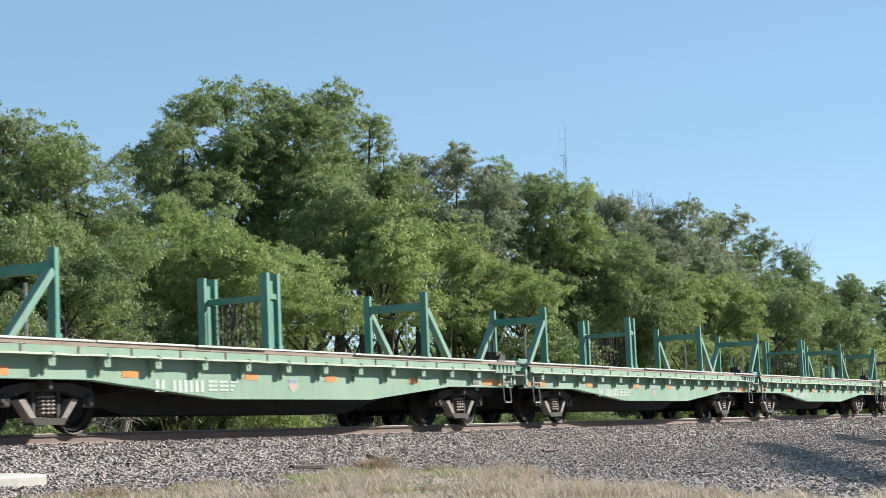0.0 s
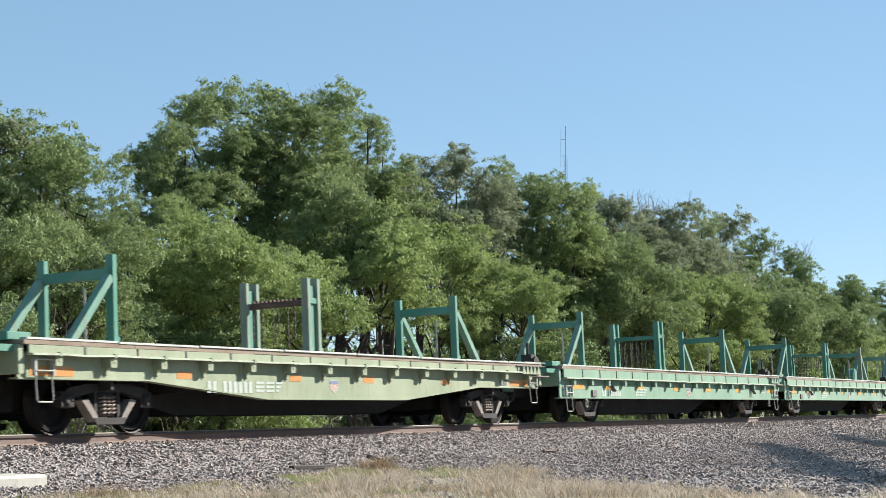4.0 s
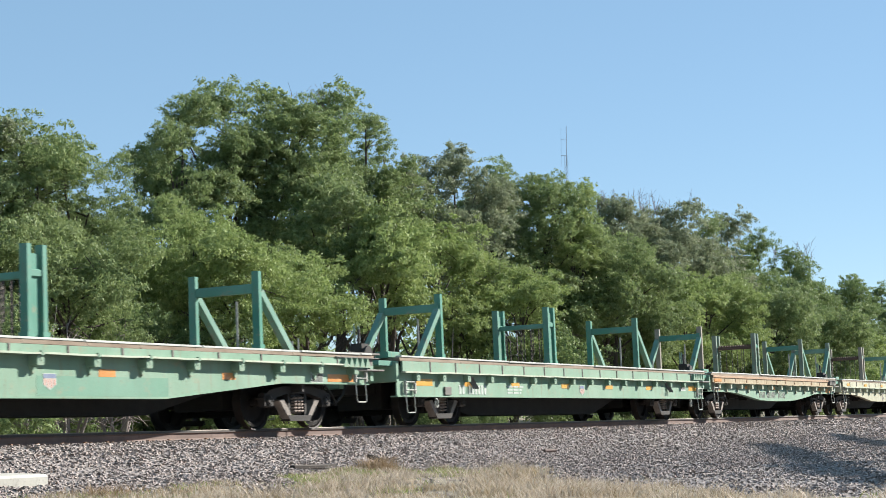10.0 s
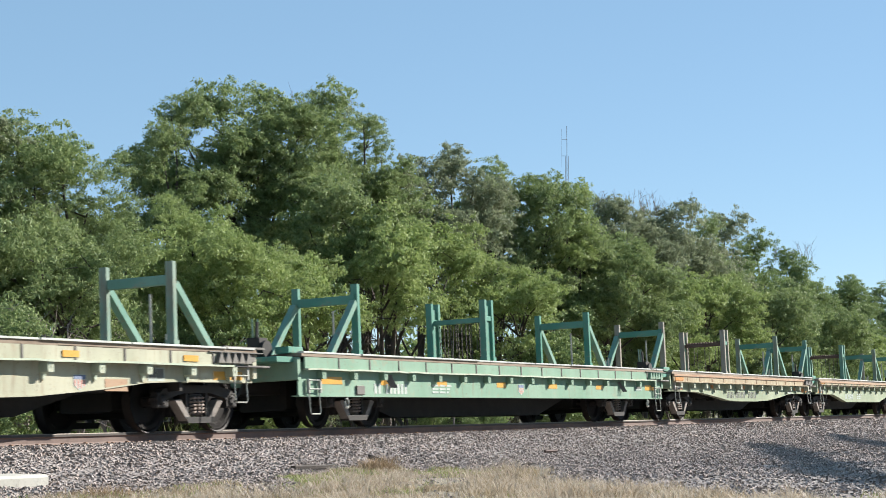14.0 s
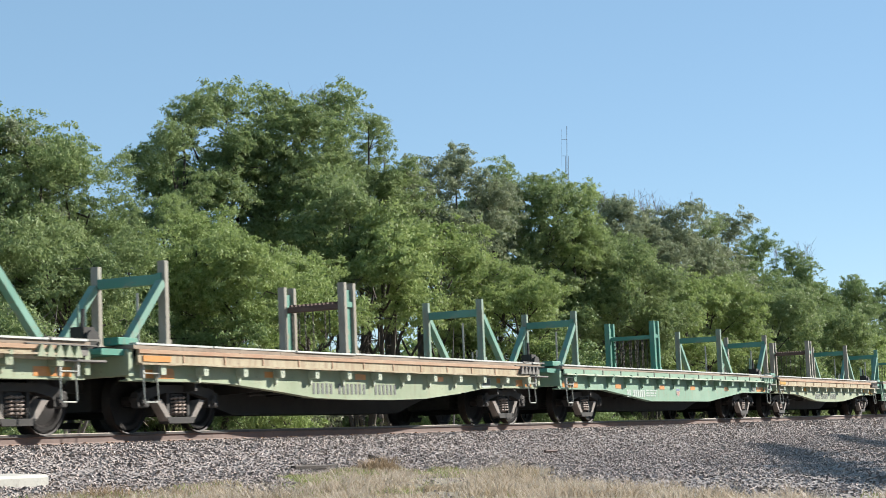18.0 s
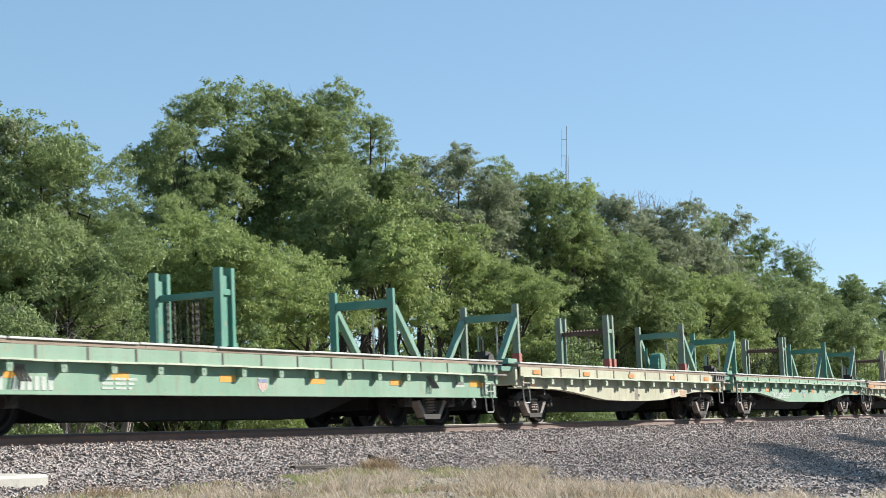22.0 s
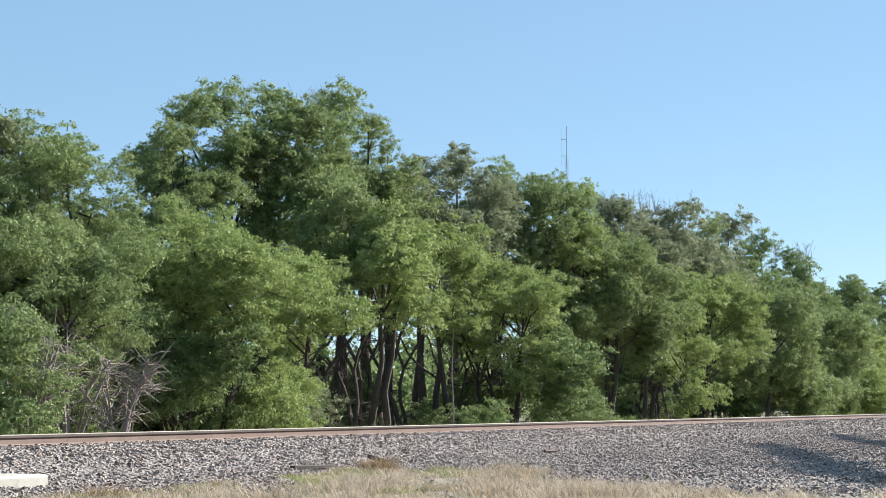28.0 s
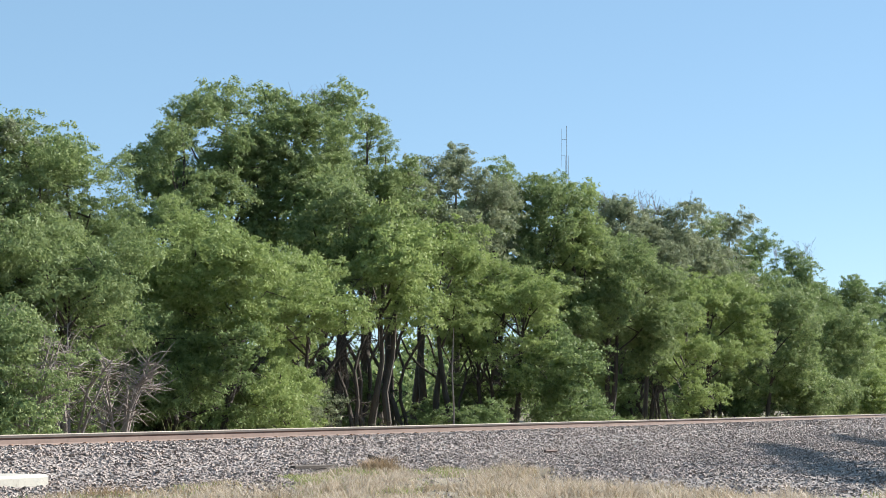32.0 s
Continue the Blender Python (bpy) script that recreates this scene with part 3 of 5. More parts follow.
def truck(car, x, number, worn_rims):
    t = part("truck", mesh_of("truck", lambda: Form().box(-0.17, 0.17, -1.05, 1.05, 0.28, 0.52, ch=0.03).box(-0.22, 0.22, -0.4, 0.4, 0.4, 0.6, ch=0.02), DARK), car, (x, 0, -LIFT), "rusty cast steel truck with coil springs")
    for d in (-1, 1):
        # one casting in two tones: frame coloured as shaded, struts as lit
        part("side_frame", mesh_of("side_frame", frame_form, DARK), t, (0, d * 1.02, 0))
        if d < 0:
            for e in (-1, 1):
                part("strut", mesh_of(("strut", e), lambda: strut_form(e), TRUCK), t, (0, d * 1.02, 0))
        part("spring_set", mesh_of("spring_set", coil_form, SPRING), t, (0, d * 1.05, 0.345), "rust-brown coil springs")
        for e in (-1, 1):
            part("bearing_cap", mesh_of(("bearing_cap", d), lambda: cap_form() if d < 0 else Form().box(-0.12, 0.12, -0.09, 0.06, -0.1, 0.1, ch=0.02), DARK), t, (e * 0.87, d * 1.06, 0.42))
    # dark block added for the shade between the wheels, with two brake beams
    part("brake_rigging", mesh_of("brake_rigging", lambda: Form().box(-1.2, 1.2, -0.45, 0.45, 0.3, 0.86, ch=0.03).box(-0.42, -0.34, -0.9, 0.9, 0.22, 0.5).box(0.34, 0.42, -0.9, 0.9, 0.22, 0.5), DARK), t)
    for e in (-1, 1):
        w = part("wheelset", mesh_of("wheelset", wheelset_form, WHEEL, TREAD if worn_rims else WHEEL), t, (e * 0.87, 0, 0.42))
        WHEELS.append((w, number))
    return t


def decal(car, name, x0, x1, z0, z1, mat, y=-1.465, label=""):
    part(name, mesh_of((name, round(x1 - x0, 3), round(z1 - z0, 3)), lambda: Form().box(0, x1 - x0, -0.004, 0.004, 0, z1 - z0), mat), car, (x0, y, z0), label)


def stake_frame(car, x, lean, post, beam, height=2.3, rng=random):
    """Two posts across the car with a beam between them; lean -1 or 1: braced along the car, 0: double posts hung with chains."""
    for d in (-1, 1):
        y = d * 0.60
        def one():
            f = Form().box(-0.055, 0.055, -0.065, 0.065, 1.0, height, ch=0.012)
            return f.box(-0.068, 0.068, -0.078, 0.078, 1.0, 1.22)
        if lean:
            part("stake", mesh_of(("stake", height), one, post), car, (x, y, 0))
            part("brace", mesh_of(("brace", lean), lambda: Form().bar((0, 0, 2.06), (lean * 1.0, 0, 1.02), 0.12, 0.11), MID_TEAL), car, (x + lean * 0.06, y, 0))
        else:
            for e in (0, 0.32):
                part("stake", mesh_of(("stake", height - 0.08), one, post), car, (x + e, y, 0))
            part("post_web", mesh_of("post_web", lambda: Form().box(0.056, 0.264, -0.015, 0.015, 1.04, height - 0.12), TEAL), car, (x, y, 0))
            part("tie_plate", mesh_of("stake_plate", lambda: Form().box(0.055, 0.265, -0.05, 0.05, 1.95, 2.05, ch=0.01), beam), car, (x, y, 0))
    if lean:
        part("beam", mesh_of("beam", lambda: Form().box(-0.05, 0.05, -0.53, 0.53, -0.075, 0.075, ch=0.01).box(-0.07, 0.07, -0.62, -0.535, -0.09, 0.09), beam), car, (x + lean * 0.02, 0, 2.11))
        part("rod", mesh_of("rod", lambda: Form().tube([(0, 0, 1.03), (0, 0, 1.93)], 0.022, 6), LADDER), car, (x + lean * 0.06, -0.18, 0))
    else:
        part("beam", mesh_of(("chain_beam", post.name), lambda: [f := Form().box(-0.05, 0.05, -0.53, 0.53, -0.05, 0.05, ch=0.01), [f.box(-0.045, 0.045, -0.5 + 0.08 * k, -0.46 + 0.08 * k, 0.05, 0.085) for k in range(13 if post is not TEAL else 0)]][0], BROWN_BEAM if post is not TEAL else TEAL), car, (x + 0.1, 0, 1.98))
        hung = 15 if post is TEAL else 7
        for k in range(hung):
            y = -0.46 + 0.92 * k / (hung - 1) + rng.uniform(-0.03, 0.03)
            z1 = 1.05 + rng.choice((0, 0, 0.1, 0.3))
            def links():
                f = Form()
                for i in range(int((1.92 - z1) / 0.055)):
                    z = 1.92 - i * 0.055
                    w, h = (0.011, 0.005) if i % 2 else (0.005, 0.011)
                    f.box(-w, w, -h, h, z - 0.05, z)
                return f
            part("chain", mesh_of(("chain", z1), links, CHAIN), car, (x + 0.1 + rng.uniform(-0.12, 0.12), y, 0), "dark hanging chain")


def flat_car(number, kind, n, paint_mat, stake_mat, beam_mat, marks, edge, trucks, frames, ident="light", rims=False, seed=0, machine=False):
    """One flat car, n metres over its deck, its end that goes first at x = 0."""
    rng = random.Random(seed)
    names = {"straight": "straight-silled", "angular": "fish-bellied", "curved": "fish-bellied"}
    hue = {MINT: "mint green", SEA: "sea green", SAGE: "faded sage green", CREAM: "weathered cream"}[paint_mat]
    car = tagged(new("flat_car"), f"{hue} {names[kind]} flat car with empty stake frames", "flat car", "cars of the work train")
    Y = 1.385 if kind == "straight" else 1.345
    zl = 0.866 if kind == "angular" else 0.79       # height of the lip below the rim
    # deck: boards over the width, their ends along the edge
    at = 0.0
    while at < n - 0.1:
        w = min(rng.choice((1.15, 1.3, 1.5)), n - at)
        part("deck_board", mesh_of(("deck_board", round(w, 2)), lambda: Form().box(0.003, w - 0.003, -1.47, 1.47, 0, 0.055, ch=0.006), WOOD), car, (at, 0, 0.985 + rng.uniform(-0.004, 0.004)))
        at += w
    at = 0.05
    while at < n - 0.3:
        w = min(rng.choice((1.9, 2.3, 2.7)), n - 0.05 - at)
        for d in (-1,):
            part("edge_strip", mesh_of(("edge_strip", round(w, 2)), lambda: Form().box(0, w - 0.04, -0.06, 0.06, 0, 0.03, ch=0.004), WORN_STEEL), car,
                 (at, d * (1.435 + rng.uniform(-0.02, 0.012)), 1.036 + rng.uniform(0, 0.008)), "bright worn steel strip on the deck edge")
        at += w
    inner = n - 0.8
    for d in (-1, 1):
        part("side_sill", mesh_of(("side_sill", kind, n), lambda: side_form(kind, n), paint_mat), car, (0, d * (Y - 0.006), 0), "", Matrix.Rotation(math.pi, 4, 'Z') @ Matrix.Translation((-n, 0, 0)) if d > 0 else None)
        tn = Matrix.Rotation(math.pi, 4, 'Z') @ Matrix.Translation((-n, 0, 0)) if d > 0 else None
        part("bottom_flange", mesh_of(("bottom_flange", kind, n), lambda: flange_form(kind, n), paint_mat), car, (0, d * (Y - 0.006), 0), "", tn)
        tn = Matrix.Rotation(math.pi, 4, 'Z') @ Matrix.Translation((-inner, 0, 0)) if d > 0 else None
        part("side_rim", mesh_of(("side_rim", n, edge), lambda: Form().box(0.0, inner, -0.015, 0.02, zl + 0.012, 0.98), BUFF if edge == "buff" else paint_mat), car, (0.1, d * 1.455, 0), "", tn)
        part("ledge", mesh_of(("ledge", n, number % 5), lambda: ledge_form(inner, number % 5), BUFF if edge == "buff" else LEDGE), car, (0.1, d * 1.455, zl), "pale worn lip under the rim", tn)
        if d < 0 and edge == "buff":
            part("top_strip", mesh_of(("top_strip", n), lambda: Form().box(0.0, inner, -0.024, 0.0, 0.925, 0.982, ch=0.004), BROWN_BAND), car, (0.1, -1.47, 0), "rusty brown strip along the rim")
    count = 15 if kind == "straight" else (13 if kind == "angular" else 12)
    gap = (n - 1.3) / count
    for i in range(count + 1):
        x = 0.65 + i * gap
        for d in (-1, 1):
            tn = Matrix.Rotation(math.pi, 4, 'Z') if d > 0 else None
            if x < n - 0.4 and d < 0:
                part("stake_pocket", mesh_of(("stake_pocket", kind), lambda: pocket_form(kind), LEDGE if kind == "curved" else paint_mat), car, (x, d * 1.452, zl - 0.125), "", tn)
            if d > 0:
                continue
            if x < n - 0.9:
                part("rib", mesh_of(("rib", kind), lambda: Form().box(-0.016, 0.016, -0.012, 0.0, zl + 0.014, 0.981), BROWN_BAND if edge == "buff" else GRIME), car, (x + gap * 0.5, d * 1.47, 0), "", tn)
    # frame below the deck
    low = 0.06 if kind == "straight" else 0.13
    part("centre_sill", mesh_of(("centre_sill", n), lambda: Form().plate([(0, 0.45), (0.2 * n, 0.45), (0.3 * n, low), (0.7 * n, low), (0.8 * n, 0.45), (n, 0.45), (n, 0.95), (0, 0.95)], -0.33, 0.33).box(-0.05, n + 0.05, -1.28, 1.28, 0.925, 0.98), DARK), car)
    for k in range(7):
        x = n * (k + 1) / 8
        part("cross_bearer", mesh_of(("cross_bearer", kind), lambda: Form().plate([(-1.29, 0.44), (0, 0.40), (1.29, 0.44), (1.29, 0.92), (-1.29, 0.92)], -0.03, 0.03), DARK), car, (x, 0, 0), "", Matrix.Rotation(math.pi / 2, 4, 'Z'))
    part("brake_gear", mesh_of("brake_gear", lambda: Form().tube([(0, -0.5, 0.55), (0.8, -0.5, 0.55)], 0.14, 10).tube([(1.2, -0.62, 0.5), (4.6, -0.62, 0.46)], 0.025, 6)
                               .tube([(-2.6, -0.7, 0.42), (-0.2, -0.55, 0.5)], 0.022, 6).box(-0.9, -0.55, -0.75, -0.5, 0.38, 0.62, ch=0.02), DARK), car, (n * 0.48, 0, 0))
    for e, x in ((-1, 0.0), (1, n)):
        part("end_sill", mesh_of(("end_sill", e), lambda: Form().box(-0.05, 0.05, -1.42, 1.42, 0.62, 0.98, ch=0.015).box(-0.16 if e < 0 else 0, 0.0 if e < 0 else 0.16, -0.35, 0.35, 0.55, 0.9, ch=0.02), paint_mat), car, (x, 0, 0))
        part("coupler", mesh_of(("coupler", e), lambda: Form().box(min(0, e * 0.4), max(0, e * 0.4), -0.09, 0.09, 0.56, 0.74, ch=0.02)
                                .plate([(e * 0.36, 0.50), (e * 0.56, 0.52), (e * 0.58, 0.78), (e * 0.36, 0.80)][::e], -0.17, 0.12), TRUCK), car, (x, 0, 0), "rusty knuckle coupler")
        part("air_hose", mesh_of(("air_hose", e), lambda: Form().tube([(e * 0.1, -0.45, 0.6), (e * 0.3, -0.48, 0.42), (e * 0.5, -0.42, 0.27), (e * 0.62, -0.3, 0.32)], 0.024, 6), DARK), car, (x, 0, 0), "black rubber air hose")
        for d in (-1, 1):
            part("stirrup", mesh_of(("stirrup", d), stirrup_form if d < 0 else lambda: Form().tube([(-0.16, 0, 0.62), (-0.16, 0, 0.28), (0.16, 0, 0.28), (0.16, 0, 0.62)], 0.011, 6), LADDER), car,
                 (x - e * 0.42, d * 1.43, 0 if kind != "straight" else -0.18), "pale bent-rod corner step")
    # tail end: open grimy platform with short gussets, steps and a bracket
    part("end_platform", mesh_of("end_platform", lambda: Form().box(-1.15, -0.02, -1.45, 1.45, 0.865, 0.975, ch=0.01).box(-1.3, 0.12, -1.5, -1.2, 0.985, 1.0), GRIME), car, (n, 0, 0.0), "oily grey end platform")
    for k in range(5):
        part("gusset", mesh_of("gusset", lambda: Form().plate([(-0.085, 0.0), (0.085, 0.0), (0.012, 0.15), (-0.012, 0.15)], -0.09, 0.0), paint_mat if kind != "curved" else GRIME), car, (n - 1.05 + 0.18 * k, -1.45, 0.83))
    part("end_ledge", mesh_of("end_ledge", lambda: Form().box(-0.62, 0.30, -1.50, -0.95, 0.78, 0.81, ch=0.006), GRIME), car, (n, 0, 0), "pale steel end step board")
    part("end_rail", mesh_of("end_rail", lambda: Form().bar((-0.9, -1.44, 1.07), (0.25, -1.40, 1.07), 0.10, 0.03), GRIME), car, (n, 0, 0))
    # leading end: hand brake, its box and posts
    part("hand_brake", mesh_of("hand_brake", lambda: Form().box(-0.42, -0.12, -0.95, -0.72, 0.98, 1.30, ch=0.03).tube([(-0.27, -0.98, 1.12), (-0.27, -1.02, 1.12)], 0.14, 14)
                               .tube([(-0.27, -0.83, 1.25), (-0.2, -0.8, 1.55)], 0.03, 6), DARK), car, (0, 0, 0), "dark cast hand brake gear")
    part("brake_shelf", mesh_of("brake_shelf", lambda: Form().box(-0.55, 0.0, -1.35, -0.5, 0.90, 0.985, ch=0.015).box(-0.10, 0.34, -1.3, -1.05, 1.045, 1.15, ch=0.01), beam_mat), car)
    for x, h in ((-0.18, 1.62), (-0.02, 1.62)):
        part("guide_rod", mesh_of(("guide_rod", h), lambda: Form().tube([(0, 0, 1.0), (0, 0, h)], 0.018, 6), PALE_STAKE), car, (x, -0.7, 0))
    for x, h in ((n - 0.5, 1.35), (n - 0.3, 1.4)):
        part("guide_rod", mesh_of(("guide_rod", h), lambda: Form().tube([(0, 0, 1.0), (0, 0, h)], 0.018, 6), LADDER), car, (x, -0.2, 0))
    if machine:
        part("winch", mesh_of("winch", lambda: Form().lathe([(-0.12, 0.0), (-0.12, 0.30), (0.12, 0.30), (0.12, 0.0)], 18).tube([(0.0, 0.3, -0.35), (0.0, 0.3, 0.45)], 0.04, 6), TEAL), car, (n - 0.9, 0.1, 1.36), "small teal winch drum")
        part("winch_post", mesh_of("winch_post", lambda: Form().box(-0.035, 0.035, -0.035, 0.035, 1.0, 1.95, ch=0.008), PALE_STAKE), car, (n - 0.55, -0.4, 0))
    # trucks and frames
    for x in trucks:
        truck(car, x, number, rims)
    stake_frame(car, frames[0], -1, stake_mat[0], beam_mat, 2.38, rng)
    stake_frame(car, frames[1], 0, stake_mat[1], beam_mat, 2.38, rng)
    stake_frame(car, frames[2], 1, stake_mat[2], beam_mat, 2.38, rng)
    # marks on the camera's side: reflectors, number bars, data bars, shield, panel
    yy = -(Y + 0.0)
    bright = ORANGE if marks == "orange" else YELLOW
    z0 = 0.60 if kind != "straight" else 0.565
    spots = {"angular": ((0.24, 0.7), (n - 1.0, 0.75)) if n < 15 else ((0.24, 0.88), (3.44, 0.37), (6.5, 0.35), (8.88, 0.36), (11.8, 0.35), (14.85, 0.87)),
             "straight": ((0.72, 0.68), (2.75, 0.3), (4.9, 0.4), (7.5, 0.42), (10.07, 0.46), (12.75, 0.42), (15.9, 0.66)),
             "curved": ((0.4, 0.7), (0.71, 0.36), (3.49, 0.37), (6.32, 0.36), (9.28, 0.34), (11.95, 0.36), (n - 1.0, 0.75))}[kind]
    for i, (x, w) in enumerate(spots):
        ends = i in (0, len(spots) - 1)
        if kind == "curved" and not ends:
            if edge == "buff":
                decal(car, "reflector", x, x + w, 0.65, 0.74, bright, yy - 0.006)
            else:
                decal(car, "reflector", x, x + w, 0.84, 0.925, bright, -1.481)
        else:
            decal(car, "reflector", x, x + w, z0, z0 + (0.12 if ends else 0.10), bright, yy - 0.006)
    if edge == "buff":
        decal(car, "reflector", 0.2, 0.85, zl + 0.03, zl + 0.11, bright, -1.481)
    ink = WHITE if ident == "light" else BLACK_INK
    x, zt = {"angular": (4.2, 0.41), "straight": (2.5, 0.42), "curved": (4.23, 0.41)}[kind]
    bars = {"light": (0, 1, 3, 4, 5, 6, 7, 8), "dark": tuple(range(5, 10)) + tuple(range(11, 18)) + tuple(range(20, 26)), "none": (21, 22)}[ident]
    for k in bars:
        a = x + k * 0.138
        decal(car, "number_bar", a, a + (0.092 if ident == "light" else 0.07), zt, zt + (0.17 if ident != "none" else 0.07), ink, yy - 0.007, "painted lettering drawn as a plain bar")
    at = {"angular": 5.5 if n > 15 else 6.0, "straight": 4.7, "curved": 6.0}[kind]
    for r in range(3 if ident == "light" else 0):
        for k in range(3):
            decal(car, "data_bar", at + 0.29 * k, at + 0.29 * k + (0.24 if k < 2 else 0.2 - 0.06 * r), zt + 0.14 - 0.06 * r, zt + 0.175 - 0.06 * r, WHITE, yy - 0.007, "row of small painted data")
    if (ident == "light" and n > 15) or number in (6, 10, 18):
        a = {"angular": 7.74, "straight": 8.53, "curved": 9.65}[kind]
        sh = part("shield", mesh_of("shield", lambda: Form().plate([(0.0, 0.21), (0.0, 0.07), (0.13, 0.0), (0.26, 0.07), (0.26, 0.21)], -0.003, 0.003), WHITE), car, (a, yy - 0.007, 0.42), "faded red, white and blue striped shield")
        for k in range(4):
            part("stripe", mesh_of(("stripe", k in (0, 3)), lambda: Form().box(0, 0.028, -0.002, 0.0, 0.06 if k in (0, 3) else 0.03, 0.145), SHIELD), sh, (0.02 + 0.063 * k, -0.0035, 0))
        part("chief", mesh_of("chief", lambda: Form().box(0.006, 0.254, -0.002, 0.0, 0.15, 0.204), BLUE), sh, (0, -0.0035, 0), "dull blue top of the shield")
    a = {"angular": 14.32 if n > 15 else 11.27, "straight": 15.27, "curved": 11.27}[kind]
    decal(car, "stencil_panel", a, a + 0.38, 0.56, 0.75, WHITE, yy - 0.008, "white framed stencil panel")
    for k in range(2):
        decal(car, "stencil_face", a + 0.025 + 0.175 * k, a + 0.18 + 0.175 * k, 0.60, 0.735, BLACK_INK, yy - 0.013)
    if paint_mat is CREAM:
        decal(car, "repair_plate", 7.02, 7.24, 0.35, 0.66, PLATE, -(Y + 0.006), "brown steel repair plate")
        decal(car, "rust_patch", 10.31, 10.8, 0.42, 0.58, BROWN_BAND, -(Y + 0.0065), "patch of bare rust")
    if kind == "straight":       # slatted steps, lashing eyes and a valve plate along the sill
        for x in (2.9, n - 2.9):
            part("slatted_step", mesh_of("slatted_step", lambda: [f := Form(), [f.bar((0.065 * k, -0.01, 0.20), (0.065 * k + 0.06, -0.10, 0.0), 0.02, 0.03) for k in range(4)], f.box(-0.03, 0.25, -0.02, 0.0, 0.18, 0.22)][0], GRIME), car, (x, -Y, 0.52), "short slatted grey step")
        for x in (1.55, n - 1.0):
            part("lashing_eye", mesh_of("lashing_eye", lambda: Form().tube([(0.055 * math.cos(a * 0.7), 0, 0.075 * math.sin(a * 0.7)) for a in range(10)], 0.022, 6), LADDER), car, (x, -Y, 0.26), "pale hanging lashing eye")
        part("valve_plate", mesh_of("valve_plate", lambda: Form().box(0, 0.26, -0.04, 0, 0, 0.15, ch=0.008), GRIME), car, (1.85, -Y, 0.40))
    if number == 7:
        decal(car, "repainted_patch", 0.47 * n, 0.645 * n, 0.345, 0.60, SEA, -(Y + 0.004), "patch of newer dark green paint")
    if number == 19:
        for k in range(11):
            x = 10.6 + 0.08 * k
            part("graffiti_stroke", mesh_of("graffiti_stroke", lambda: Form().box(-0.013, 0.013, -0.004, 0.004, 0, 0.2), WHITE), car, (x, -(Y + 0.0065), 0.40 + 0.02 * (k % 3)), "thin white spray stroke", Matrix.Rotation(radians((-18, 16, 4)[k % 3]), 4, 'Y'))
    if number == 18:
        for x in (frames[1], frames[1] + 0.32, frames[2], frames[0]):
            part("painted_foot", mesh_of("painted_foot", lambda: Form().box(-0.071, 0.071, -0.081, 0.081, 1.04, 1.34), RED), car, (x, -0.60, 0), "red-painted stake foot")
    return car


# place of each car's leading end along the line at 15 s, kind, deck length, colours
A, B, C = ("angular", 16.2, (2.2, 14.35), (2.99, 8.36, 14.0)), ("straight", 17.05, (2.4, 14.85), (3.4, 8.74, 14.39)), ("curved", 13.87, (1.6, 12.85), (1.98, 7.33, 12.95))
D = ("angular", 13.87, (1.6, 12.85), (1.98, 7.33, 12.95))
T3, G3, P3 = (TEAL, TEAL, TEAL), (PALE_STAKE, GREY_STAKE, PALE_STAKE), (PALE_STAKE, PALE_STAKE, GREY_STAKE)
TRAIN = [
    (-206.55, A, MINT, T3, "orange", "bright", "light", True, False), (-189.57, A, MINT, T3, "orange", "bright", "light", False, False),
    (-172.56, A, MINT, (TEAL, TEAL, TEAL), "orange", "bright", "light", False, True), (-155.29, A, SAGE, (TEAL, PALE_STAKE, TEAL), "orange", "bright", "light", False, False),
    (-137.83, B, MINT, T3, "yellow", "bright", "light", False, False), (-119.68, B, MINT, (TEAL, TEAL, PALE_STAKE), "yellow", "bright", "light", False, True),
    (-101.62, C, CREAM, (PALE_STAKE, PALE_STAKE, P3[2]), "yellow", "bright", "none", False, False), (-86.43, A, MINT, T3, "orange", "bright", "light", False, False),
    (-69.16, B, MINT, T3, "yellow", "bright", "light", False, False), (-51.28, C, MINT, (GREY_STAKE, PALE_STAKE, PALE_STAKE), "orange", "buff", "dark", False, False),
    (-36.23, C, CREAM, (PALE_STAKE, GREY_STAKE, PALE_STAKE), "yellow", "bright", "none", False, False), (-20.98, B, MINT, T3, "yellow", "bright", "light", False, False),
    (-3.04, C, SAGE, (GREY_STAKE, GREY_STAKE, PALE_STAKE), "orange", "buff", "dark", False, False), (11.88, D, SAGE, (MID_TEAL, MID_TEAL, PALE_STAKE), "orange", "buff", "light", False, False),
    (26.75, C, SAGE, (GREY_STAKE, GREY_STAKE, PALE_STAKE), "orange", "buff", "dark", False, False), (41.92, A, MINT, (PALE_STAKE, TEAL, PALE_STAKE), "orange", "bright", "light", True, False),
    (58.97, C, SAGE, (GREY_STAKE, GREY_STAKE, GREY_STAKE), "yellow", "buff", "dark", False, False), (74.2, B, MINT, T3, "yellow", "bright", "light", False, False),
    (92.38, C, CREAM, (PALE_STAKE, PALE_STAKE, PALE_STAKE), "orange", "bright", "none", False, True), (107.29, A, MINT, (TEAL, PALE_STAKE, TEAL), "orange", "bright", "light", False, False),
    (124.23, C, SAGE, (PALE_STAKE, GREY_STAKE, GREY_STAKE), "orange", "buff", "dark", False, False),
]
CARS = []
for i, (s, (kind, n, tr, fr), col, stk, mk, ed, idt, rims, mach) in enumerate(TRAIN):
    CARS.append((flat_car(i, kind, n, col, stk, MID_TEAL if col is CREAM else TEAL, mk, ed, tr, fr, idt, rims, i, mach), s))


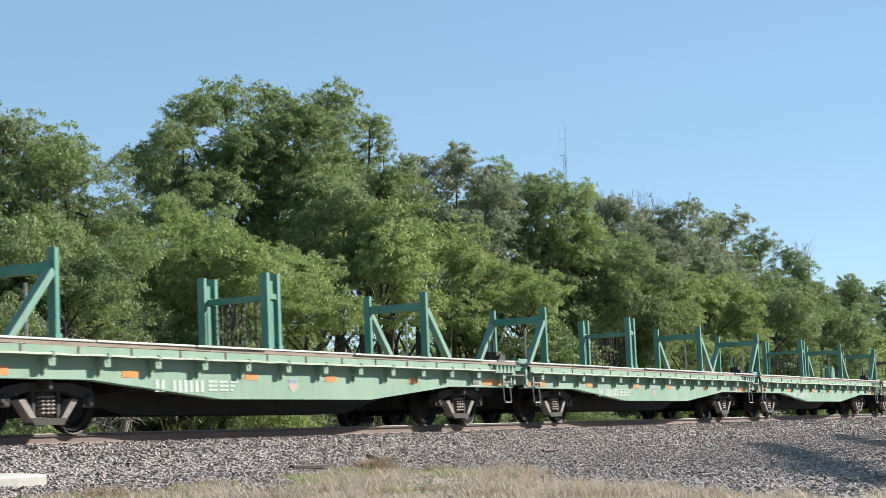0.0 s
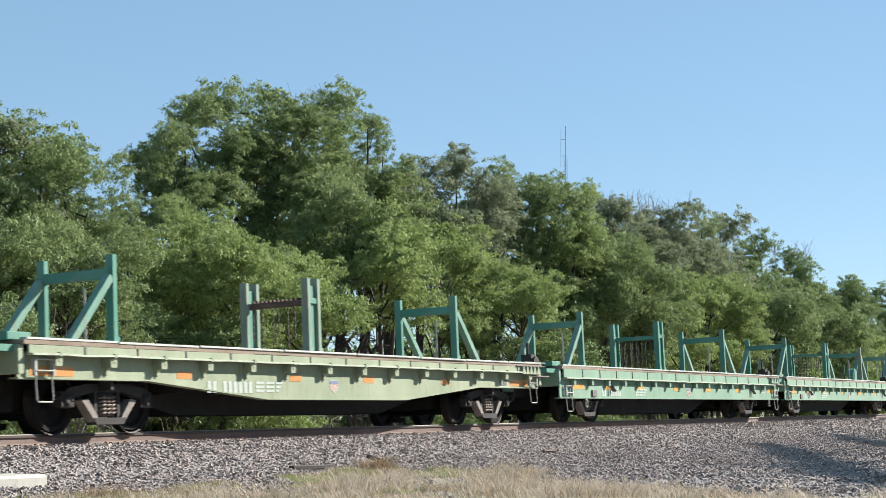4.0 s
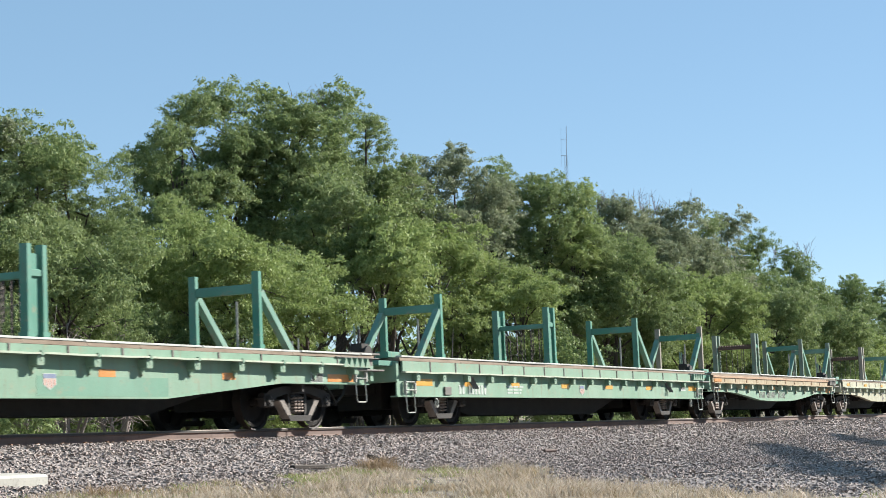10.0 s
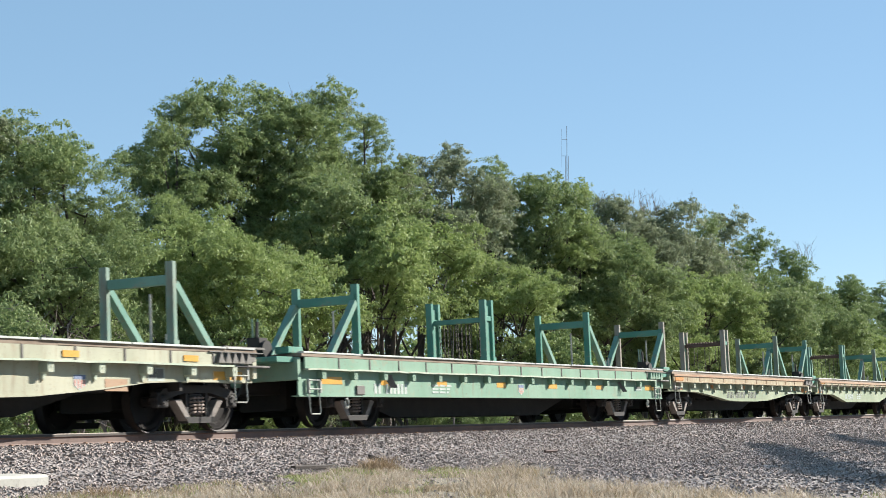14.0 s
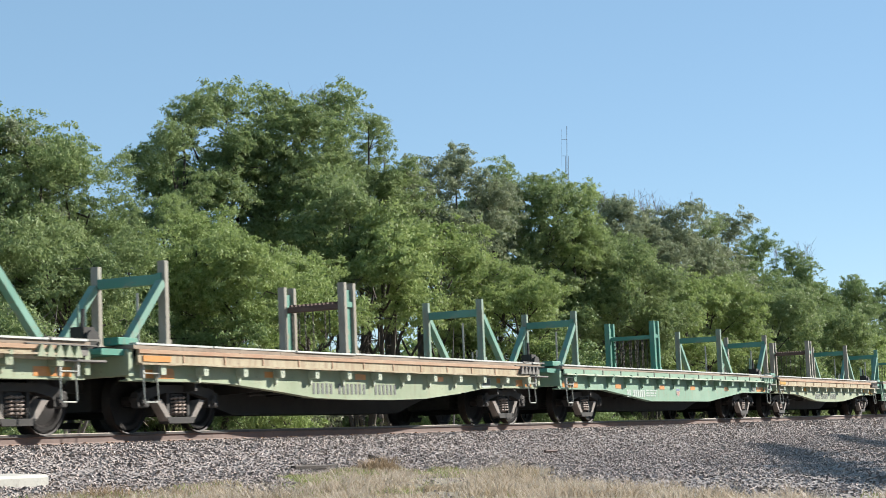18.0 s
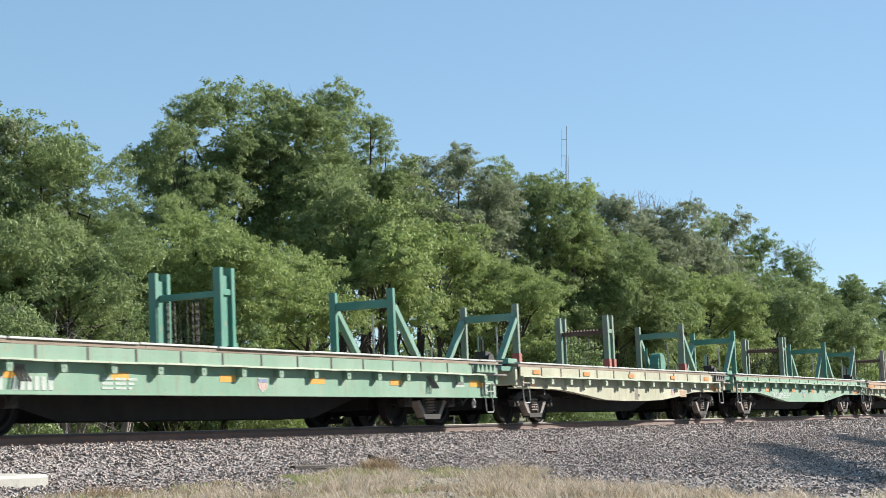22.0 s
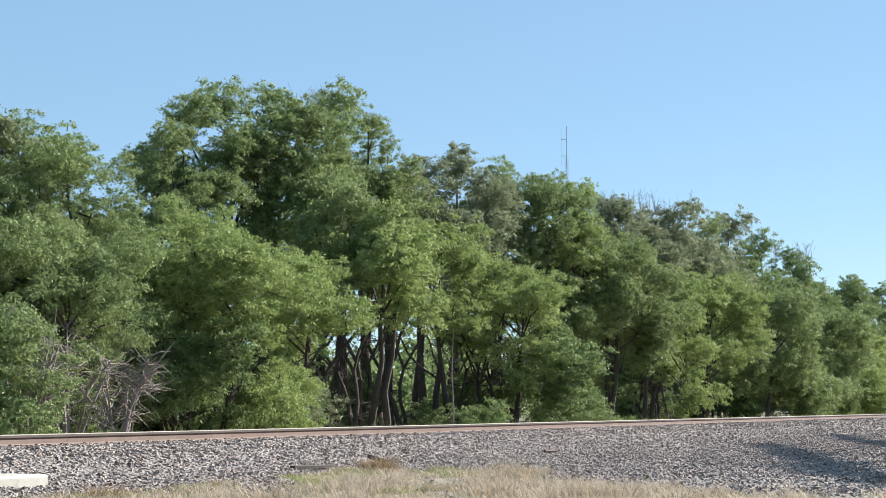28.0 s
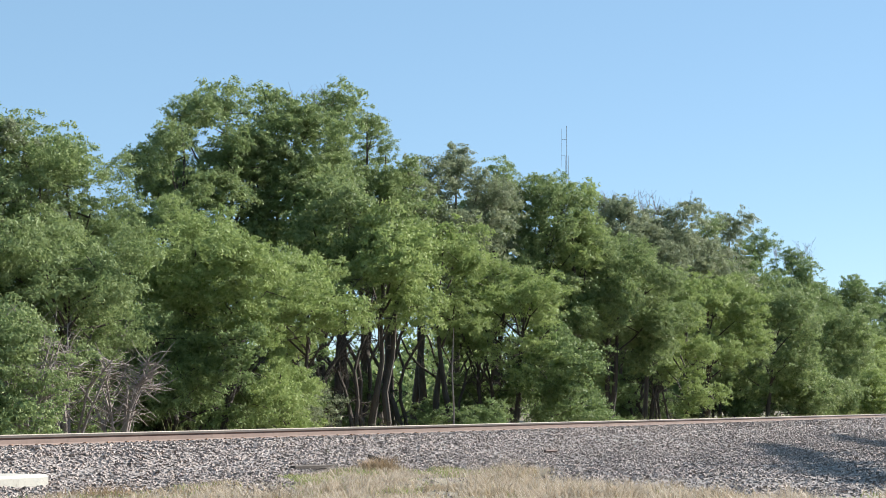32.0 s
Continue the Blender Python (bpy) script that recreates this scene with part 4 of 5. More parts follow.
# ---- trees beyond the line ----
def clump_mesh(name, mat, num, size, seed, flat=0.8, droop=0.12):
    """A tuft of leaf sprays: small leaves laid over the outside of many little lobes."""
    rng = np.random.default_rng(seed)
    core = rng.normal(size=(36, 3))
    core *= (rng.uniform(0.3, 1.0, 36) / np.linalg.norm(core, axis=1))[:, None]
    which = rng.integers(0, 36, num)
    off = rng.normal(0, 0.088, (num, 3)) * np.array((1.2, 1.2, 0.75))
    c = (core[which] + off) * np.array((1, 1, flat))
    c[:, 2] -= droop * (c[:, 0] ** 2 + c[:, 1] ** 2)
    out = off / np.maximum(np.linalg.norm(off, axis=1), 0.02)[:, None]
    up = out * 0.7 + c * 0.3 + np.array((0, 0, 0.25)) + rng.normal(0, 0.65, (num, 3))
    up /= np.linalg.norm(up, axis=1)[:, None]
    ax = np.cross(up, rng.normal(size=(num, 3)))
    ax[:, 2] -= 0.25
    ax /= np.linalg.norm(ax, axis=1)[:, None]
    sd = np.cross(ax, up)
    sd /= np.linalg.norm(sd, axis=1)[:, None]
    L, W = size * rng.uniform(0.7, 1.4, num)[:, None], size * rng.uniform(0.30, 0.52, num)[:, None]
    v = np.stack([c - ax * L * 0.4 + sd * W * 0.6, c - ax * L * 0.3 - sd * W * 0.6, c + ax * L * 0.6], 1).reshape(-1, 3)
    f = [(3 * i, 3 * i + 1, 3 * i + 2) for i in range(num)]
    me = bpy.data.meshes.new(name)
    me.from_pydata(v.tolist(), [], f)
    me.materials.append(mat)
    return me


GREENS = (LEAF_MID, LEAF_DEEP, LEAF_LIGHT, LEAF_GREY)
CLUMPS = {m.name: [clump_mesh("leaf_clump", m, 1200, 0.128, 10 * k + j, 0.75 + 0.1 * j) for j in range(4)] for k, m in enumerate(GREENS)}
FINE = {m.name: [clump_mesh("leaf_clump", m, 1600, 0.104, 200 + 10 * k + j, 0.8 + 0.1 * j) for j in range(2)] for k, m in enumerate(GREENS)}
SWAY = []


def leaf_clump(parent, mat, rng, c, sc, thin=1.0, near=False):
    turn = pose(0, 0, 0, rng.uniform(-25, 25) * thin, rng.uniform(-25, 25) * thin, rng.uniform(0, 360)) @ Matrix.Diagonal((sc, sc, sc * rng.uniform(0.8, 1.05) * thin, 1))
    tagged(part("leaf_clump", rng.choice((FINE if near else CLUMPS)[mat.name]), parent, c, "", turn), kind="stuff")


def tree(s, lat, height, wide, low, mat, seed, dense=1.0, label="", name="elm_tree", stems=1, category="tree"):
    """A broad-leaved tree: trunk, limbs, and leaves in drooping lobes over the crown's shell."""
    rng = random.Random(seed)
    x, y, a = on_track(s, -lat)
    z = ground_height(s, -lat) - 0.05
    words = {LEAF_MID: "mid-green", LEAF_DEEP: "deep green", LEAF_LIGHT: "sunlit yellow-green", LEAF_GREY: "dusty grey-green"}[mat]
    root = tagged(new(name), label or f"leafy elm with an uneven {words} crown", category, "trees along the line")
    root.matrix_basis = Matrix.Translation((x, y, z))
    tf, bf = Form(), Form()
    r0 = (0.012 * height + 0.03) * (0.25 if name == "shade_caster" else 1.0)
    wide, height = max(0.45, wide * 1.12 - 0.2) if name != "shade_caster" else wide, height - (0.08 if s < 45 else -0.12)
    mid, half = (height + low) / 2, (height - low) / 2
    deep = max(wide, min(1.6, half)) * 1.1
    for k in range(stems):
        b = Vector((rng.uniform(-0.5, 0.5) * k, rng.uniform(-0.5, 0.5) * k, 0))
        top = Vector((rng.uniform(-0.35, 0.35) * wide, rng.uniform(-0.3, 0.3) * wide, height * rng.uniform(0.7, 0.8)))
        pts = [b.lerp(top, u) + Vector((rng.uniform(-0.16, 0.16), rng.uniform(-0.16, 0.16), 0)) * (1 if 0 < u < 1 else 0) for u in (0, 0.08, 0.25, 0.45, 0.7, 1)]
        tf.tube(pts, [r0 * 1.4, r0 * 1.05, r0 * 0.9, r0 * 0.65, r0 * 0.4, r0 * 0.14], 8)
    area = 4 * math.pi * ((wide * deep) ** 1.6 / 3 + 2 * (wide * half) ** 1.6 / 3) ** 0.625
    far = 0.88 if s < 12 else 1.0 if s < 58 else 1.3
    lobes = max(5, int(area / (3.5 * far * far) * dense)) if name != "shade_caster" else 3
    spots = []
    for j in range(lobes):
        best = None
        for _ in range(8):
            an, zz = rng.uniform(0, 6.28), rng.uniform(-0.8, 0.92)
            ring = math.sqrt(1 - zz * zz)
            bul = rng.uniform(0.72, 0.98)
            c = Vector((wide * ring * bul * math.cos(an), deep * ring * bul * math.sin(an), mid + half * zz * 0.93))
            if j == 0 and name == "elm_tree":
                c = Vector((rng.uniform(-0.2, 0.2) * wide, 0, height - 0.62 * far))
            gapd = min([(c - q).length for q in spots] or [9])
            if best is None or gapd > best[0]:
                best = (gapd, c)
        spots.append(best[1])
        c = best[1]
        u = min(0.95, max(0.2, (c.z - 0.25 * half) / height))
        p = pts[0].lerp(pts[-1], u)
        m = p.lerp(c, 0.55) + Vector((rng.uniform(-0.2, 0.2), rng.uniform(-0.2, 0.2), 0.05))
        bf.tube([p, m, c], [r0 * 0.4, r0 * 0.24, 0.018], 5)
        for e in range(3):
            w = m.lerp(c, rng.uniform(0, 0.9))
            bf.tube([w, w + Vector((rng.uniform(-1, 1), rng.uniform(-1, 1), rng.uniform(-0.4, 0.7))) * 0.9], [0.025, 0.008], 4)
    part("trunk", tf.mesh("trunk", BARK), root)
    if s in BARE_TOPS:
        wf = Form()
        for k in range(26):
            b = Vector((rng.uniform(-0.7, 0.7) * wide, rng.uniform(-0.4, 0.4), height - rng.uniform(0.4, 1.1)))
            e = b + Vector((rng.uniform(-0.45, 0.45), rng.uniform(-0.3, 0.3), rng.uniform(0.5, 1.25)))
            wf.tube([b, b.lerp(e, 0.5) + Vector((rng.uniform(-0.12, 0.12), 0, 0)), e], [0.014, 0.01, 0.005], 4)
            for q in range(3):
                w = b.lerp(e, rng.uniform(0.3, 0.9))
                wf.tube([w, w + Vector((rng.uniform(-0.4, 0.4), rng.uniform(-0.3, 0.3), rng.uniform(0.1, 0.5)))], [0.008, 0.004], 3)
        tagged(part("twig_tangle", wf.mesh("twig_tangle", TWIG), root, (0, 0, 0), "bare grey twigs above the crown"), kind="stuff")
    br = part("limb_frame", bf.mesh("limb_frame", BARK), root)
    SWAY.append((br, height, seed, s))
    gone = Vector((x, y, 0)).normalized()
    for c in spots:
        if c.z < height - 1.2 and gone.dot(Vector((c.x / wide, c.y / deep, 0))) > 0.3 and rng.random() < 0.6:
            continue
        out = Vector((c.x, c.y, 0))
        out = out.normalized() if out.length > 0.1 else Vector((1, 0, 0))
        size = rng.uniform(0.85, 1.2) * (far if name != "shade_caster" else 0.3 + 0.62 * wide)
        for k in range(4 if name != "shade_caster" else 2):
            off = Vector((rng.uniform(-0.75, 0.75), rng.uniform(-0.75, 0.75), rng.uniform(-0.75, 0.55) * (1.0 if name != "shade_caster" else 0.25))) * size if k else Vector((0, 0, 0.12))
            q = c + off + out * (0.12 * k)
            q.z = min(q.z, height - 0.25)
            leaf_clump(br, mat, rng, q, size * rng.uniform(0.62, 0.98) * (min(1.0, 0.6 + wide * 0.3) if name != "shade_caster" else 1.0), 1.0 if name != "shade_caster" else 0.35, s < 9 and lat < 11 and lat > 0)
    return root


BARE_TOPS = (24.6, 50.0, 61.6, 91.0)      # places of the trees whose tops have died
# (s, distance behind the line, height, crown radius, crown base, leaves)
TREES = [
    (0.5, 11.0, 7.8, 1.15, 1.8, LEAF_MID), (1.5, 10.5, 7.3, 0.9, 2.3, LEAF_MID), (-0.1, 12.0, 7.5, 1.32, 1.8, LEAF_GREY),
    (2.3, 10.3, 5.5, 0.55, 2.4, LEAF_MID), (-0.9, 8.7, 5.0, 1.25, 2.2, LEAF_MID), (-0.2, 9.3, 4.9, 0.8, 2.5, LEAF_MID), (12.2, 16.0, 6.4, 0.93, 0.8, LEAF_DEEP), (13.8, 16.5, 5.6, 1.5, 0.4, LEAF_DEEP), (16.5, 17.5, 5.2, 1.5, 0.4, LEAF_DEEP), (6.3, 10.2, 6.2, 0.85, 2.6, LEAF_LIGHT),
    (6.3, 9.0, 5.4, 1.50, 2.3, LEAF_LIGHT), (10.8, 9.5, 5.2, 1.27, 2.0, LEAF_LIGHT), (7.1, 8.0, 2.4, 0.80, 0.2, LEAF_LIGHT),
    (15.7, 17.0, 10.9, 1.4, 4.4, LEAF_MID), (18.5, 17.0, 11.5, 1.79, 4.5, LEAF_MID), (20.3, 16.0, 11.7, 1.72, 5.4, LEAF_MID),
    (24.6, 16.5, 12.2, 1.63, 5.2, LEAF_MID), (26.0, 15.5, 11.8, 1.23, 5.7, LEAF_MID), (27.3, 15.0, 10.9, 1.15, 5.8, LEAF_MID),
    (19.5, 13.0, 8.6, 1.57, 3.7, LEAF_MID), (18.8, 11.0, 7.5, 1.35, 3.7, LEAF_LIGHT), (23.9, 11.5, 7.3, 1.46, 3.9, LEAF_LIGHT),
    (30.0, 15.0, 10.6, 1.19, 6.2, LEAF_GREY), (31.3, 14.0, 11.0, 1.64, 4.3, LEAF_GREY), (35.1, 14.0, 11.1, 1.37, 4.4, LEAF_MID),
    (27.1, 10.0, 6.2, 1.75, 2.4, LEAF_LIGHT), (37.3, 13.0, 10.7, 1.99, 2.6, LEAF_MID), (38.4, 12.0, 10.3, 1.30, 0.3, LEAF_LIGHT),
    (28.2, 9.0, 4.0, 1.35, 0.3, LEAF_DEEP), (50.0, 14.0, 10.7, 2.04, 3.0, LEAF_GREY), (40.4, 11.0, 8.2, 2.05, 3.2, LEAF_MID),
    (61.6, 15.0, 11.7, 2.00, 3.2, LEAF_GREY), (45.7, 9.5, 6.6, 1.15, 0.3, LEAF_LIGHT), (43.1, 10.5, 7.1, 1.80, 3.0, LEAF_MID), (68.4, 15.0, 11.5, 1.80, 3.2, LEAF_MID),
    (73.2, 14.5, 12.0, 1.87, 0.3, LEAF_GREY), (52.1, 10.0, 6.7, 2.2, 2.8, LEAF_LIGHT), (77.6, 14.0, 11.5, 1.59, 0.3, LEAF_DEEP),
    (64.5, 10.3, 6.8, 2.10, 1.6, LEAF_MID), (91.0, 14.5, 11.5, 1.97, 0.3, LEAF_DEEP), (77.8, 11.0, 6.9, 2.64, 0.3, LEAF_MID),
    (97.3, 14.0, 9.9, 1.65, 0.3, LEAF_MID), (128.0, 17.0, 12.0, 1.93, 0.3, LEAF_DEEP), (95.6, 11.5, 5.8, 3.05, 0.3, LEAF_LIGHT),
    (156.4, 18.0, 13.3, 2.67, 0.3, LEAF_DEEP), (114.2, 12.0, 5.1, 3.24, 0.3, LEAF_MID), (191.1, 18.0, 14.1, 4.20, 0.3, LEAF_MID),
    (-2.5, 11.0, 6.7, 1.25, 1.1, LEAF_MID),
]
for i, row in enumerate(TREES):
    tree(*row, 100 + i, 0.8 if row[2] > 10 and row[0] < 32 else 1.0, stems=2 if row[4] > 3 else 1)

# undergrowth at the foot of the trees
for i, (s, lat, h, w, m) in enumerate(((-5.5, 8.0, 2.8, 1.6, LEAF_MID), (3.0, 10.8, 2.6, 1.2, LEAF_DEEP), (6.0, 11.6, 2.6, 1.4, LEAF_DEEP), (1.0, 10.2, 2.4, 1.0, LEAF_DEEP), (9.6, 12.6, 3.0, 1.2, LEAF_DEEP),
                                       (15.5, 12.5, 1.9, 1.0, LEAF_GREY), (20.5, 14.5, 2.1, 1.0, LEAF_DEEP), (23.6, 15.0, 2.0, 0.9, LEAF_DEEP), (13.8, 13.2, 4.2, 1.2, LEAF_DEEP), (15.2, 13.0, 3.4, 1.0, LEAF_DEEP), (28.5, 12.2, 2.2, 1.2, LEAF_DEEP), (47.5, 13.4, 2.6, 1.5, LEAF_DEEP), (66.0, 13.6, 3.0, 2.0, LEAF_DEEP), (7.8, 11.4, 2.5, 1.1, LEAF_DEEP), (11.1, 14.0, 3.6, 1.5, LEAF_DEEP), (12.6, 15.5, 4.0, 1.6, LEAF_DEEP), (6.5, 13.0, 3.4, 1.4, LEAF_DEEP), (54.5, 16.0, 5.0, 2.6, LEAF_DEEP), (70.0, 18.0, 5.0, 2.8, LEAF_DEEP), (22.5, 9.5, 0.9, 0.7, LEAF_DEEP), (31.4, 9.0, 1.5, 0.9, LEAF_DEEP),
                                       (4.8, 9.6, 3.2, 1.2, LEAF_DEEP), (69.0, 9.5, 2.6, 2.2, LEAF_MID), (86.0, 10.0, 3.2, 2.6, LEAF_LIGHT), (104.0, 10.5, 3.4, 3.0, LEAF_LIGHT))):
    tree(s, lat, h, w, 0.1, m, 300 + i, 0.9, "low tangled shrub at the foot of the trees", "shrub", 3, "shrub")

# unseen young trees in two rows, added beside the view to shade the stones
for i in range(28):
    u = i / 27
    for s, lat, k in ((14.0 - 21.7 * u, 7.6 + 7.5 * u, 340), (24.2 - 20.0 * u, 6.9 + 7.2 * u, 370)):
        tree(s, -lat, 4.15, 0.12 + 0.44 * u, 3.9, LEAF_MID, k + i, 0.7, "unseen slim elm added to cast shade on the stones", "shade_caster")


def thicket(s, lat, wide, high, num, seed):
    """Dark bare trunks under the crowns, bent and forked, with hanging vines and a tangle of twigs."""
    rng = random.Random(seed)
    x, y, a = on_track(s, -lat)
    root = tagged(new("thicket"), "dark forked trunks tangled with vines under the trees", "sapling", "trees along the line")
    root.matrix_basis = Matrix.Translation((x, y, ground_height(s, -lat) - 0.05))
    tw = Form()

    def grow(f, p, d, h, r, depth):
        pts = [p]
        for k in range(4):
            d = (d + Vector((rng.uniform(-0.3, 0.3), rng.uniform(-0.2, 0.2), 0.12))).normalized()
            pts.append(pts[-1] + d * (h / 4))
        f.tube(pts, [r * (1.25 if depth == 0 else 1), r * 0.95, r * 0.88, r * 0.8, r * 0.7], 7)
        for e in range(7):
            q = rng.choice(pts[1:])
            g = Vector((rng.uniform(-1, 1), rng.uniform(-0.6, 0.6), rng.uniform(-0.3, 0.9))) * rng.uniform(0.4, 1.0)
            tw.tube([q, q + g * 0.5 + Vector((0, 0, 0.08)), q + g], [r * 0.3, r * 0.18, 0.007], 4)
            for k in range(3):
                w = q + g * rng.uniform(0.3, 1)
                tw.tube([w, w + Vector((rng.uniform(-1, 1), rng.uniform(-1, 1), rng.uniform(-1.1, 0.5))) * 0.42], [0.013, 0.005], 3)
        if depth < 1:
            for e in (-1, 1):
                f = Form()
                grow(f, pts[-1], (d + Vector((e * rng.uniform(0.25, 0.7), rng.uniform(-0.3, 0.3), 0.1))).normalized(), h * rng.uniform(1.0, 1.5), r * rng.uniform(0.55, 0.7), depth + 1)
                part("fork", f.mesh("fork", BARK), root)

    for k in range(num):
        f, b = Form(), Vector((rng.uniform(-1, 1) * wide, rng.uniform(-0.8, 0.8), 0))
        grow(f, b, Vector((rng.uniform(-0.3, 0.3), 0, 1)).normalized(), high * rng.uniform(0.38, 0.55), rng.uniform(0.045, 0.115), 0)
        part("stem", f.mesh("stem", BARK), root)
    tagged(part("twig_tangle", tw.mesh("twig_tangle", BARK), root), kind="stuff")


for k, row in enumerate(((16.6, 12.4, 0.7, 4.2, 3), (18.4, 12.0, 0.6, 4.2, 3), (20.6, 12.6, 0.5, 4.6, 2), (23.2, 12.0, 0.6, 4.8, 2), (26.0, 11.6, 0.9, 4.4, 4), (28.6, 12.0, 1.1, 4.0, 5), (30.8, 11.0, 0.9, 3.4, 5),
                         (34.5, 12.0, 1.0, 3.4, 4), (47.3, 12.3, 1.2, 3.4, 5), (50.5, 12.6, 1.2, 3.4, 5), (65.5, 12.8, 1.5, 3.8, 5), (70.5, 13.0, 1.5, 3.8, 5), (7.2, 10.6, 0.9, 2.6, 4), (9.0, 10.9, 0.8, 2.8, 4))):
    thicket(*row, 500 + k)


def dead_shrub(s, lat, wide, high, num, seed):
    """A bare grey thicket: a few stems and a tangle of twigs."""
    rng = random.Random(seed)
    x, y, a = on_track(s, -lat)
    root = tagged(new("dead_shrub"), "bare grey dead shrub with tangled twigs", "shrub", "trees along the line")
    root.matrix_basis = Matrix.Translation((x, y, ground_height(s, -lat) - 0.03))
    tf, ends = Form(), []
    for k in range(9):
        an, r = rng.uniform(0, 6.28), rng.uniform(0.3, 1) * wide
        p = [Vector((0.1 * math.cos(an), 0.1 * math.sin(an), 0)), Vector((r * 0.45 * math.cos(an), r * 0.45 * math.sin(an), high * rng.uniform(0.3, 0.6))), Vector((r * math.cos(an), r * math.sin(an), high * rng.uniform(0.5, 1)))]
        f = Form().tube(p, [0.045, 0.03, 0.012], 5)
        part("stem", f.mesh("stem", TWIG), root)
        ends += [(p[0].lerp(p[1], 0.6), p[1]), (p[1], p[2]), (p[1].lerp(p[2], 0.5), p[2])]
    for k in range(num):
        a0, b0 = rng.choice(ends)
        c = a0.lerp(b0, rng.uniform(0, 1))
        d = Vector((rng.uniform(-1, 1), rng.uniform(-1, 1), rng.uniform(-0.5, 0.9))).normalized()
        e = c + d * rng.uniform(0.25, 0.7)
        m = c.lerp(e, 0.5) + Vector((rng.uniform(-0.06, 0.06), rng.uniform(-0.06, 0.06), rng.uniform(-0.06, 0.06)))
        tf.tube([c, m, e], [0.011, 0.008, 0.004], 3)
    tagged(part("twig_tangle", tf.mesh("twig_tangle", TWIG), root), kind="stuff")


for k, (s, lat, w, h) in enumerate(((-4.6, 6.6, 1.3, 2.9), (-2.9, 6.9, 1.5, 2.7), (-1.7, 6.6, 1.2, 2.2), (1.6, 9.6, 1.0, 3.4))):
    dead_shrub(s, lat, w, h, 300, 60 + k)


def far_wood():
    """The next hedge and wood behind, a broken band of leaves."""
    rng = np.random.default_rng(8)
    vs, fs = [], []
    for k in range(4000):
        s = rng.uniform(-30, 330) if k < 2600 else rng.uniform(22, 75)
        lat = (26 if k < 2600 else 23) + rng.uniform(0, 10) + 0.05 * abs(s)
        tall = 3.6 + 1.6 * math.sin(s * 0.21) + 1.2 * math.sin(s * 0.53 + 1)
        if 22 < s < 62:
            tall = 2.5 + 0.4 * math.sin(s * 0.6)
        x, y, _ = on_track(s, -lat)
        c = np.array((x, y, ground_height(s, -lat) + tall * rng.uniform(0, 1) ** 0.8)) + rng.normal(0, 1, (24, 3)) * np.array((0.45, 0.45, 0.3))
        d = rng.normal(size=(24, 3))
        d /= np.linalg.norm(d, axis=1)[:, None]
        e = np.cross(d, rng.normal(size=(24, 3)))
        e /= np.linalg.norm(e, axis=1)[:, None]
        L = rng.uniform(0.12, 0.26, (24, 1))
        n0 = len(vs)
        vs += np.stack([c - d * L, c + e * L * 0.45, c + d * L, c - e * L * 0.45], 1).reshape(-1, 3).tolist()
        fs += [(n0 + 4 * i, n0 + 4 * i + 1, n0 + 4 * i + 2, n0 + 4 * i + 3) for i in range(24)]
    me = bpy.data.meshes.new("far_wood")
    me.from_pydata(vs, [], fs)
    me.materials.append(LEAF_MID)
    return tagged(new("far_wood", me), "low green wood a field away", "woodland", kind="stuff")


far_wood()


# ---- far off ----
mast = tagged(new("radio_mast"), "slender grey lattice radio mast far behind the trees", "mast")
mx, my = 22.5, 330.0
mast.matrix_basis = Matrix.Translation((mx, my, -0.5))
for dx, dy in ((-0.28, 0), (0.28, 0), (0, 0.45)):
    part("leg", mesh_of("mast_leg", lambda: Form().tube([(0, 0, 0), (0, 0, 46)], 0.04, 6), MAST), mast, (dx, dy, 0))
part("whip", mesh_of("mast_whip", lambda: Form().tube([(0, 0, 44), (0, 0, 51.5)], 0.06, 6), MAST), mast)
part("antenna", mesh_of("mast_antenna", lambda: Form().tube([(-0.95, 0, 44), (-0.95, 0, 51)], 0.02, 6).bar((-0.95, 0, 46), (0, 0, 46), 0.06, 0.06).bar((-0.95, 0, 49), (0, 0, 49), 0.06, 0.06), MAST), mast)
part("lattice", mesh_of("mast_lattice", lambda: [f := Form(), [f.bar((-0.28, 0, z), (0.28, 0, z + 1.0), 0.04, 0.04) for z in range(0, 45)], [f.bar((0.28, 0, z), (-0.28, 0, z + 1.0), 0.04, 0.04) for z in range(0, 45)]][0], MAST), mast)


# ---- small things by the line ----
def lay(name, form, mat, s, lat, up, turn, label, category):
    x, y, a = on_track(s, lat)
    o = new(name, form.mesh(name, mat))
    o.matrix_basis = Matrix.Translation((x, y, ground_height(s, lat) + up)) @ Matrix.Rotation(a + radians(turn), 4, 'Z')
    return tagged(o, label, category)


lay("broken_board", Form().box(-0.28, 0.25, -0.06, 0.05, 0, 0.06, ch=0.012).bar((0.2, 0, 0.03), (0.5, 0.05, 0.05), 0.07, 0.03), TIE, -10.99, 3.31, 0.0, -20, "dark weathered board on the stones", "board")
lay("tie_scrap", Form().bar((-0.14, 0, 0.11), (0.12, 0.03, 0.03), 0.09, 0.05), TIE, -8.8, 3.2, 0.0, -35, "dark splinter of an old tie", "board")
lay("rusty_bar", Form().tube([(-0.16, 0, 0.05), (0.14, 0.04, 0.05)], 0.03, 6), RAIL_WEB, -2.4, 3.3, 0.0, -28, "short rusty iron bar on the stones", "scrap iron")
